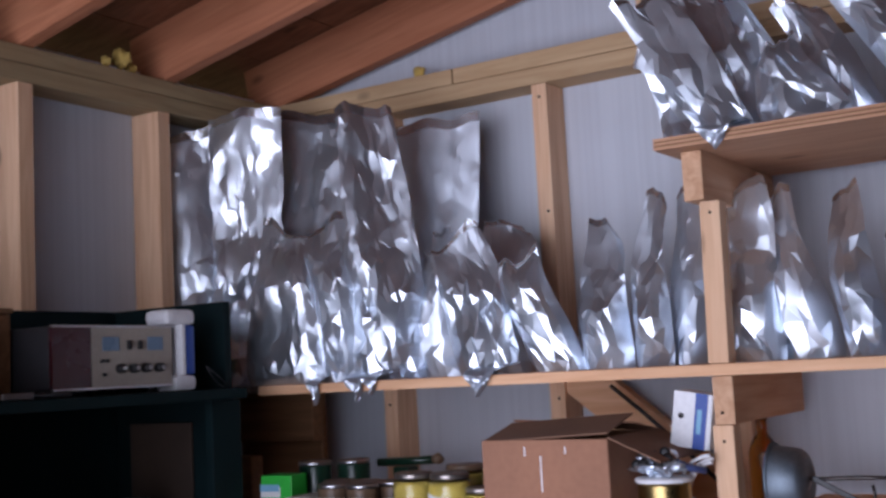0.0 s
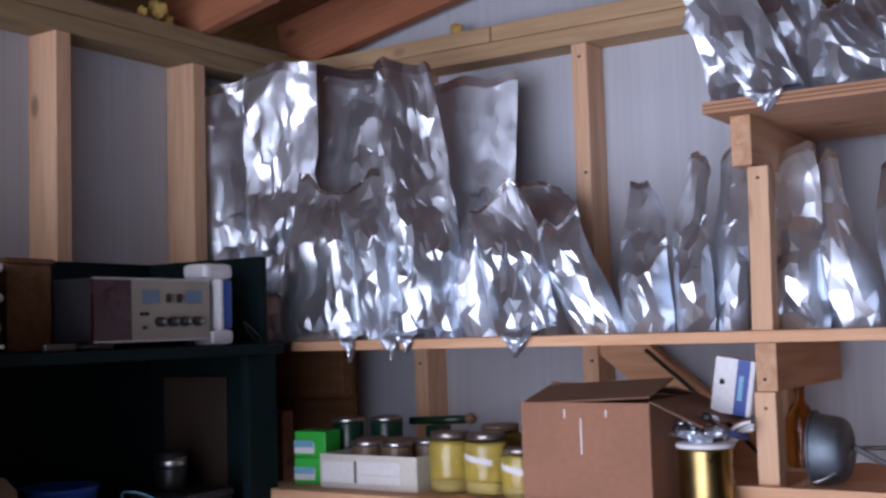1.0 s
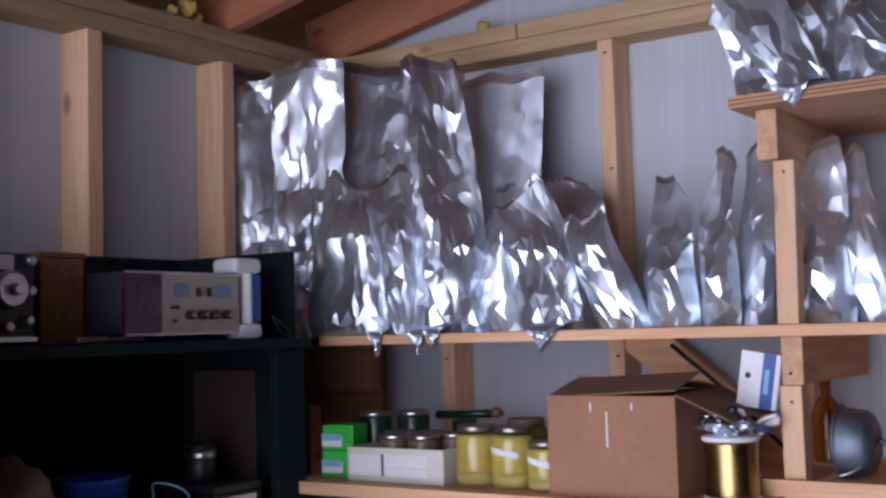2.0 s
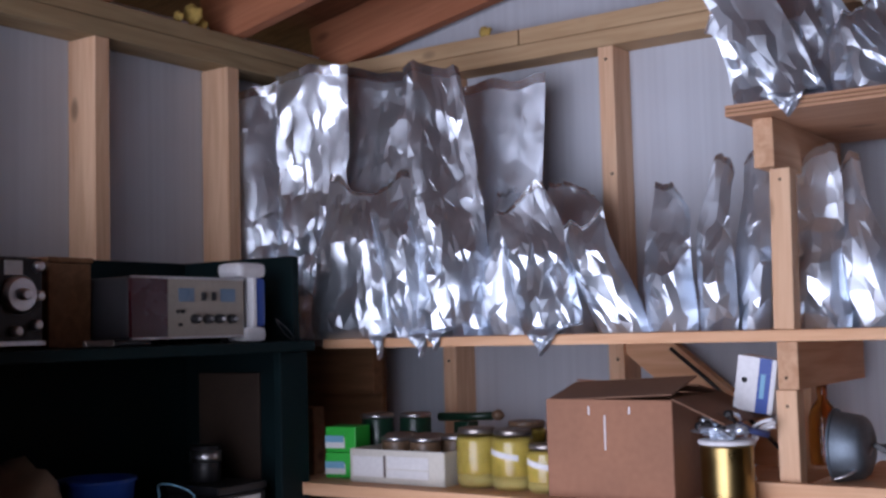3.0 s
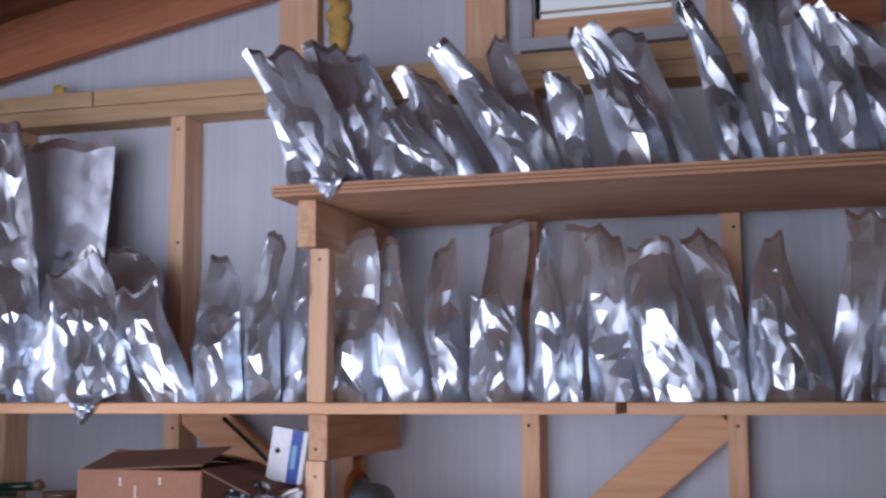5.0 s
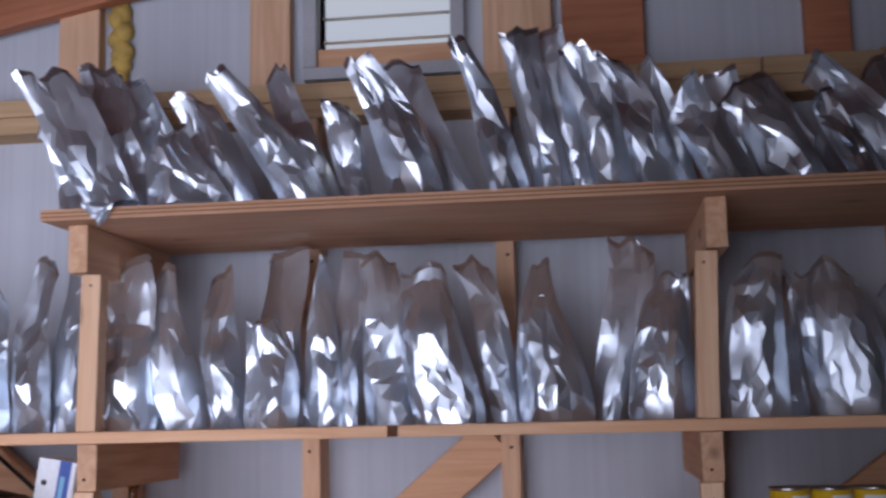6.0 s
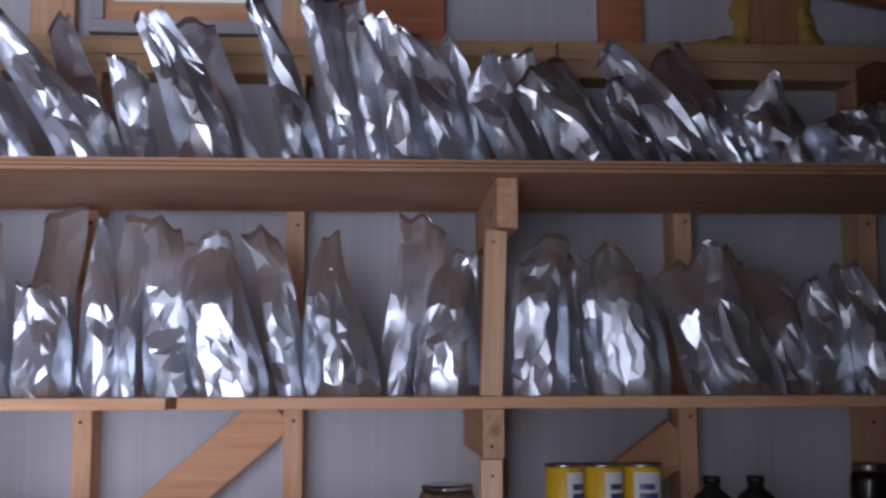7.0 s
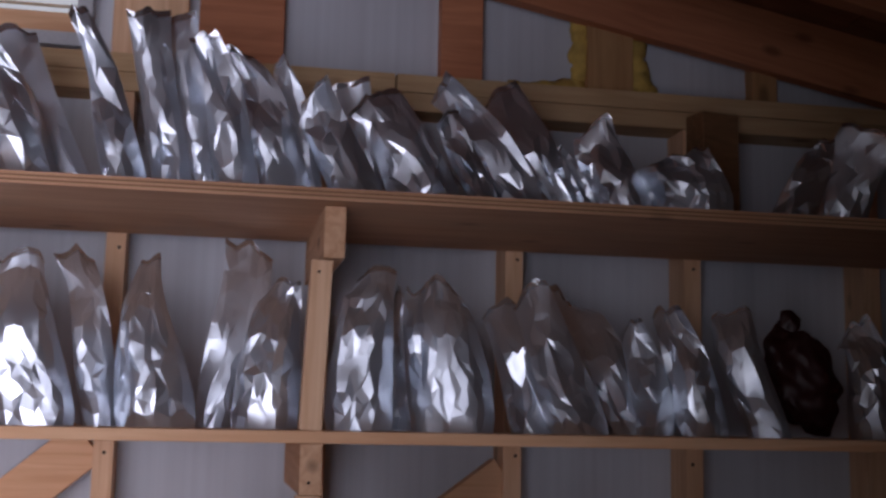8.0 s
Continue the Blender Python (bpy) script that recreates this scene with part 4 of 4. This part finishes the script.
def preserve_jar(x, y, r, h, z=1.1155, contents=CURD, lid=LID, tape=False, label="glass jar of pale yellow preserve with a metal lid"):
    jar = thing("preserve_jar", x, y, z, label, "jar", "jars on the bottom shelf")
    part("glass", lathe(((0.0, 0.002), (r * 0.86, 0.001), (r, 0.010), (r, h * 0.80), (r * 0.93, h * 0.87), (r * 0.84, h * 0.90), (r * 0.84, h * 0.96)), 36), GLASS, jar)
    part("contents", lathe(((r * 0.90, h * 0.24), (r * 0.94, h * 0.25), (r * 0.94, h * 0.79), (r * 0.86, h * 0.85)), 32), contents, jar)
    part("sediment", lathe(((r * 0.80, 0.004), (r * 0.93, 0.012), (r * 0.94, h * 0.235)), 32), CURD_LOW if contents is CURD else contents, jar, "creamy layer settled at the bottom")
    part("lid", lathe(((r * 0.88, h * 0.90), (r * 0.90, h * 0.905), (r * 0.90, h * 0.985), (r * 0.86, h))), lid, jar)
    if tape:
        bm = bmesh.new()
        for i in range(13):
            a = radians(-140 + 95 * i / 12)
            z0 = h * 0.60 - 0.012 * i / 12
            for dz in (0, 0.011):
                bm.verts.new(((r + 0.0008) * math.cos(a), (r + 0.0008) * math.sin(a), z0 + dz))
        bm.verts.ensure_lookup_table()
        for i in range(12):
            bm.faces.new([bm.verts[2 * i], bm.verts[2 * i + 2], bm.verts[2 * i + 3], bm.verts[2 * i + 1]])
        part("paper_strip", bm, PAPER, jar, "white paper strip label")
    return jar


preserve_jar(-1.276, 1.690, 0.040, 0.112)
preserve_jar(-1.194, 1.685, 0.040, 0.112, tape=True)
preserve_jar(-1.118, 1.675, 0.034, 0.088, tape=True)
preserve_jar(-1.225, 1.790, 0.040, 0.118, contents=CURD, lid=RUST, label="glass jar of yellow preserve with a brown lid")
preserve_jar(-1.140, 1.790, 0.040, 0.118, contents=RUST, lid=RUST, label="glass jar of dark preserve with a brown lid")

tray = thing("can_tray", -1.44, 1.72, 1.1155, "white open carton tray holding lidded cans", "carton")
part("tray_base", block(-0.115, 0.115, -0.07, 0.07, 0, 0.003, 0.001), TRAY, tray)
front = part("tray_front", block(-0.115, 0.115, -0.0715, -0.069, 0.003, 0.066, 0.001), TRAY, tray)
part("tray_back", block(-0.115, 0.115, 0.069, 0.0715, 0.003, 0.066, 0.001), TRAY, tray)
for x in (-0.1135, 0.1135):
    part("tray_end", block(x - 0.0015, x + 0.0015, -0.0688, 0.0688, 0.0032, 0.066, 0.0005), TRAY, tray)
part("panel_print", block(-0.108, -0.032, -0.0726, -0.0717, 0.012, 0.052, 0), PAPER, front, "pale printed panel")
part("panel_print", block(-0.022, 0.078, -0.0726, -0.0717, 0.030, 0.054, 0), PAPER, front)
part("panel_print", block(-0.022, 0.078, -0.0726, -0.0717, 0.012, 0.028, 0), PAPER, front)
part("red_bar", block(-0.030, -0.026, -0.0727, -0.0717, 0.012, 0.054, 0), RED, front)


def lidded_can(x, y, z, r, h):
    c = thing("lidded_can", x, y, z, "small dark can with a shiny metal lid", "can", "cans in the tray")
    part("body", lathe(((r * 0.96, 0), (r, 0.003), (r, h - 0.006), (r * 0.96, h - 0.003)), 28), RUST, c)
    part("lid", lathe(((r * 1.03, h - 0.003), (r * 1.03, h + 0.004), (r * 0.93, h + 0.006), (r * 0.9, h + 0.003)), 28), SILVER, c)
    return c


for x, y in ((-1.475, 1.70), (-1.405, 1.70), (-1.510, 1.76), (-1.44, 1.76), (-1.372, 1.76)):
    lidded_can(x, y, 1.1188, 0.031, 0.080)
for x, y in ((-1.60, 1.80), (-1.53, 1.84)):
    c = lidded_can(x, y, 1.1155, 0.034, 0.118)
    c["label"], c["group"] = "dark green can with a shiny metal lid", "cans behind the cartons"
    for p in c.children:
        if p.name.startswith("body"):
            p.data.materials[0] = DARK_GREEN
hose = thing("hose_nozzle", -1.46, 1.93, 1.1155, "dark green tool with a brown knob behind the cans", "tool")
part("stand", block(-0.02, 0.02, -0.02, 0.02, 0, 0.10, 0.004), DARK_GREEN, hose)
part("arm", tube([(-0.07, 0, 0.108), (0.0, 0, 0.110), (0.07, 0, 0.113)], 0.009), DARK_GREEN, hose)
part("knob", lumpy(0.014, 0.014, 0.012, 2, 0.15, 2), RUST, hose).location = (0.082, 0, 0.115)

carton = thing("cardboard_box", -0.970, 1.748, 1.1155, "brown cardboard box with its flaps standing open", "box")
W, D, HB = 0.120, 0.115, 0.172
front = part("front_side", block(-W, W, -D, -D + 0.004, 0, HB, 0.0012), CARD, carton)
part("back_side", block(-W, W, D - 0.004, D, 0, HB, 0.0012), CARD, carton)
part("end_side", block(-W, -W + 0.004, -D + 0.0045, D - 0.0045, 0, HB, 0.0012), CARD, carton)
part("end_side", block(W - 0.004, W, -D + 0.0045, D - 0.0045, 0, HB, 0.0012), CARD, carton)
part("base", block(-W + 0.005, W - 0.005, -D + 0.005, D - 0.005, 0.0005, 0.004, 0), CARD_SHADED, carton)
part("flap", block(-W, W, 0, 0.115, -0.0015, 0.0015, 0.0006, pose(0, -D + 0.003, HB + 0.003, 13, -3, 0)), CARD_SHADED, carton, "raised front flap in shaded card")
part("flap", block(-W, W, -0.112, 0, -0.0015, 0.0015, 0.0006, pose(0, D - 0.003, HB + 0.004, -10, 2, 0)), CARD, carton)
part("flap", block(0, 0.10, -D + 0.004, D - 0.004, -0.0015, 0.0015, 0.0006, pose(W - 0.002, 0, HB + 0.002, 0, 24, 0)), CARD_SHADED, carton)
# thin white strips; the long middle one paints the glare on the tape line
for x, z0, z1 in ((-0.035, 0.145, 0.160), (-0.005, 0.085, 0.145), (0.042, 0.148, 0.160)):
    part("glue_strip", block(x - 0.0012, x + 0.0012, -D - 0.0006, -D - 0.0001, z0, z1, 0), WHITE, front)

spool = thing("wire_spool", -0.785, 1.705, 1.1155, "gold wire spool with white plastic flanges", "spool")
bm = lathe([(0.040, 0.006)] + [(0.0435 + 0.0011 * (i % 2), 0.007 + 0.0016 * i) for i in range(54)] + [(0.040, 0.096)], 40)
part("gold_winding", bm, GOLD, spool, "shiny gold wire winding")
part("flange", lathe(((0.046, 0.096), (0.0475, 0.098), (0.0475, 0.102), (0.045, 0.104), (0.012, 0.104)), 40), WHITE, spool)
part("flange", lathe(((0.046, 0.0), (0.0475, 0.001), (0.0475, 0.004), (0.046, 0.006)), 40), WHITE, spool)

clump = thing("foil_scraps", -0.793, 1.705, 1.2200, "crumpled foil scraps and dark fittings on the spool", "scrap")
bm = lumpy(0.038, 0.034, 0.018, 6, 0.75, 4)
for f in bm.faces:
    f.smooth = False
bmesh.ops.translate(bm, vec=(0, 0, 0.018), verts=bm.verts)
part("foil", bm, FOIL, clump)
for i, (x, y, z) in enumerate(((-0.012, -0.03, 0.022), (0.012, -0.028, 0.018), (0.026, -0.02, 0.030), (0.002, -0.02, 0.034), (-0.028, -0.022, 0.020), (-0.018, -0.018, 0.034), (0.018, -0.012, 0.040))):
    part("fitting", lathe(((0.008, 0), (0.009, 0.006), (0.004, 0.008)), 14, pose(x, y, z, 70, 10 * i, 0)), BLACK, clump)
part("dark_strap", tube([(0.02, 0.0, 0.03), (0.045, 0.01, 0.014), (0.07, 0.03, 0.006)], 0.006), NAVY, clump)

sign = thing("blue_white_box", -0.760, 1.785, 1.306, "white box with a blue stripe fixed beside the post", "box")
m = pose(0, 0, 0, 0, 9, 0)
part("body", block(-0.036, 0.032, 0.0, 0.05, -0.048, 0.048, 0.002, m), WHITE, sign)
part("blue_stripe", block(0.004, 0.026, -0.0012, -0.0002, -0.0475, 0.0475, 0, m), BLUE, sign, "royal blue stripe")
part("print_bars", block(0.009, 0.017, -0.0018, -0.0013, -0.022, 0.020, 0, m), SKY_BLUE, sign, "pale unreadable print")
part("hole", lathe(((0.0050, 0), (0.0050, 0.0012), (0.0001, 0.0014)), 16, m @ pose(-0.020, -0.0002, 0.006, 90, 0, 0)), BLACK, sign, "round dark hole")
part("side", block(0.0322, 0.034, 0.001, 0.049, -0.046, 0.046, 0, m), WHITE, sign)

coil = thing("cable_coil", -0.716, 1.765, 1.1435, "loop of white cable leaning on the post", "cable")
for k, (wide, tall) in enumerate(((0.056, 0.098), (0.048, 0.092), (0.064, 0.104))):
    turns = [radians(4 + 118 * i / 24) for i in range(25)]
    foot = min(math.cos(a) for a in turns)
    part("loop", tube([(0.004 - wide * math.sin(a), -0.010 - 0.007 * k, 0.0035 + tall * (math.cos(a) - foot) / (1 - foot)) for a in turns], 0.0032), WHITE, coil)

# ---- bottom shelf, right of the post ----
funnel = thing("metal_scoop", -0.652, 1.86, 1.1375, "galvanised metal scoop lying beside a small bell", "scoop")
m = pose(0.005, 0, 0.060, 0, 90, 0)
part("cup", lathe(((0.059, 0.0), (0.060, 0.002), (0.057, 0.026), (0.054, 0.044), (0.047, 0.053), (0.036, 0.058), (0.0001, 0.060), (0.0001, 0.058), (0.035, 0.056), (0.045, 0.051), (0.052, 0.042), (0.055, 0.026), (0.058, 0.0)), 40, m), GALV, funnel)
part("rim", tube([(0.005, 0.0605 * math.cos(a), 0.062 + 0.0605 * math.sin(a)) for a in [k * 2 * math.pi / 40 for k in range(41)]], 0.003), GALV, funnel)
part("handle", tube([(0.062, 0, 0.062), (0.10, 0, 0.064), (0.15, -0.005, 0.066), (0.19, -0.005, 0.066)], 0.0035), STEEL, funnel)
part("wire_rib", tube([(0.064 - 0.056 * (i / 10) ** 2, -0.054 * math.sin(i / 10 * 1.5), 0.062 - 0.055 * math.sin(i / 10 * 1.3)) for i in range(11)], 0.0025), SILVER, funnel)
part("strap", block(-0.045, 0.045, -0.003, 0.003, -0.005, 0.005, 0.002, pose(0.108, -0.003, 0.044, 0, 28, 0)), BLACK, funnel)
bell = thing("small_bell", -0.490, 1.85, 1.1375, "small silvery bell resting on the shelf", "bell")
part("bell_cup", lathe(((0.022, 0.0), (0.020, 0.006), (0.012, 0.018), (0.006, 0.024), (0.0001, 0.026)), 28, pose(0, 0, 0, 0, 0, 0)), SILVER, bell)
part("stem", tube([(0, 0, 0.024), (0.006, 0, 0.038), (0.004, 0, 0.055)], 0.003), STEEL, bell)
# added bottle: its amber glass gives the small orange reflection behind the post
bottle = thing("glint_bottle", -0.735, 2.08, 1.1375, "amber glass bottle added for an orange glint behind the post", "bottle")
part("glass", lathe(((0.0001, 0.0), (0.026, 0.001), (0.028, 0.008), (0.028, 0.09), (0.020, 0.112), (0.010, 0.125), (0.010, 0.150), (0.012, 0.152), (0.012, 0.158)), 28), AMBER, bottle)
part("cap", lathe(((0.0125, 0.152), (0.0125, 0.168), (0.011, 0.170)), 20), BROWN_BOARD, bottle)


def yellow_can(x, y, turn):
    r, h = 0.0335, 0.142
    c = thing("food_can", x, y, 1.1375, "yellow food can with a white label", "can", "yellow cans", turn)
    body = part("body", lathe(((r * 0.95, 0), (r, 0.003), (r, h - 0.004), (r * 0.95, h - 0.002)), 40), YELLOW, c)
    part("rim", lathe(((r * 0.97, h - 0.002), (r * 1.03, h - 0.001), (r * 1.03, h + 0.003), (r * 0.96, h + 0.003), (r * 0.94, h - 0.001)), 36), SILVER, c)
    part("label_panel", lathe(((r + 0.0005, 0.02), (r + 0.0005, h - 0.010)), 12, pose(0, 0, 0, 0, 0, -112), 86), PAPER, body, "white label panel")
    for k, (z, w) in enumerate(((h - 0.040, 46), (h - 0.056, 58), (h - 0.070, 36))):
        part("print_bar", lathe(((r + 0.0010, z), (r + 0.0010, z + 0.010)), 8, pose(0, 0, 0, 0, 0, -95), w), NAVY, body, "dark unreadable print")
    return c


for x, turn in ((0.502, 20), (0.571, 14), (0.640, -18)):
    yellow_can(x, 1.885, turn)


def dark_bottle(x, y, h, label):
    b = thing("dark_bottle", x, y, 1.1375, label, "bottle", "dark bottles")
    part("body", lathe(((0.0001, 0), (0.030, 0.001), (0.032, 0.008), (0.032, h * 0.70), (0.024, h * 0.75), (0.014, h * 0.82), (0.014, h * 0.9)), 28), BLACK, b)
    part("cap", lathe(((0.016, h * 0.9), (0.016, h), (0.014, h)), 20), BLACK, b)
    return b


# shade is put into the black of these bottles
for x in (0.775, 0.855):
    dark_bottle(x, 1.93, 0.118, "capped bottle coloured black for the shade it stands in")
# a lidded can in shade, built as a jar with near-black contents
preserve_jar(1.06, 1.92, 0.034, 0.140, z=1.1375, contents=BLACK, lid=LID, label="jar with black contents for shade and a dull metal lid")
preserve_jar(0.300, 1.93, 0.050, 0.108, z=1.1375, contents=TAN, lid=GLASS, label="squat clear glass jar behind the shelf post")

# ---- odds and ends ----
# thin black tube that follows the diagonal brace
rod = thing("brace_bar", -0.838, 2.17, 1.1375, "thin dark bar along the diagonal brace", "rod")
part("shaft", tube([(0.0, 0.0, 0.004), (-0.092, 0.0, 0.092), (-0.170, 0.0, 0.162), (-0.245, 0.0, 0.224)], 0.0045, 10), BLACK, rod)
part("tip", lathe(((0.0001, 0.0), (0.004, 0.001), (0.0055, 0.004), (0.0055, 0.012), (0.0001, 0.014)), 12), BLACK, rod, "black rounded end")

red = thing("red_bag", 1.40, 2.06, LOW + 0.0005, "dark red plastic bag standing in the dark corner", "bag")
bm = lumpy(0.075, 0.05, 0.104, 11, 0.16, 5)
bmesh.ops.translate(bm, vec=(0, 0, 0.118), verts=bm.verts)
for v in bm.verts:
    v.co.z = max(0.0, v.co.z)
    v.co.x += 0.010 * noise.noise(v.co * 26) - 0.25 * v.co.z
    v.co.y += 0.010 * noise.noise(v.co * 26 + Vector((5, 5, 5)))
part("body", bm, RED, red)
part("knot", lumpy(0.022, 0.018, 0.030, 5, 0.5, 3), RED, red).location = (-0.055, 0, 0.225)
# stud-like timber; its dark brown stands in for the dimness here
offcut = thing("stud_like_timber", 1.205, 2.10, HIGH + 0.0005, "upright stud-like timber on the upper shelf, browned dark for the dim end", "offcut")
part("block", block(-0.045, 0.045, -0.03, 0.03, 0, 0.27, 0.003, pose(0, 0, 0, 0, 0, 12)), BROWN_BOARD, offcut)
part("end_face", block(-0.043, 0.043, -0.028, 0.028, 0.2705, 0.273, 0.001, pose(0, 0, 0, 0, 0, 12)), PLATE_X, offcut, "paler sawn end")


def foam_run(points, radius, seed):
    """Blobs of yellow expanding foam that squeezed out along a seam."""
    bm = bmesh.new()
    rng = random.Random(seed)
    for (x0, z0), (x1, z1) in zip(points, points[1:]):
        n = max(3, int(math.hypot(x1 - x0, z1 - z0) / (radius * 0.42)))
        for i in range(n):
            f = (i + rng.random() * 0.5) / n
            r = radius * rng.uniform(0.6, 1.15)
            one = lumpy(r, r * 0.8, r * 1.15, rng.random() * 50, 0.35, 2)
            bmesh.ops.translate(one, vec=(x0 + (x1 - x0) * f + rng.uniform(-0.35, 0.35) * radius, WALL_Y - 0.012 + rng.uniform(-0.006, 0.004), z0 + (z1 - z0) * f), verts=one.verts)
            mesh = bpy.data.meshes.new("scrap")
            one.to_mesh(mesh)
            one.free()
            bm.from_mesh(mesh)
            bpy.data.meshes.remove(mesh)
    return part("expanding_foam", bm, FOAM, wall_back, "lumpy yellow expanding foam")


foam_run([(0.975, 2.31), (0.968, 2.15), (0.88, 2.137), (0.82, 2.14)], 0.022, 1)
foam_run([(0.975, 2.310), (1.02, 2.318), (1.08, 2.300)], 0.016, 9)
foam_run([(1.098, 2.29), (1.102, 2.22), (1.11, 2.15), (1.14, 2.14)], 0.024, 2)
foam_run([(-0.866, 2.40), (-0.862, 2.30), (-0.856, 2.15)], 0.021, 3)
foam_run([(-1.98, 2.14), (-1.60, 2.135)], 0.010, 4)
foam_run([(0.35, 2.128), (0.60, 2.130)], 0.007, 5)
for x, y, z, r in ((-2.035, 1.69, 2.165, 0.022), (-2.05, 1.73, 2.150, 0.015), (-2.03, 1.64, 2.148, 0.012), (-1.562, 2.215, 2.146, 0.014)):
    bm = lumpy(r, r * 0.8, r, 7 * x + y, 0.5, 3)
    bmesh.ops.translate(bm, vec=(x, y, z), verts=bm.verts)
    part("expanding_foam", bm, FOAM, wall_left if x < -2 else wall_back, "crumb of yellow expanding foam")
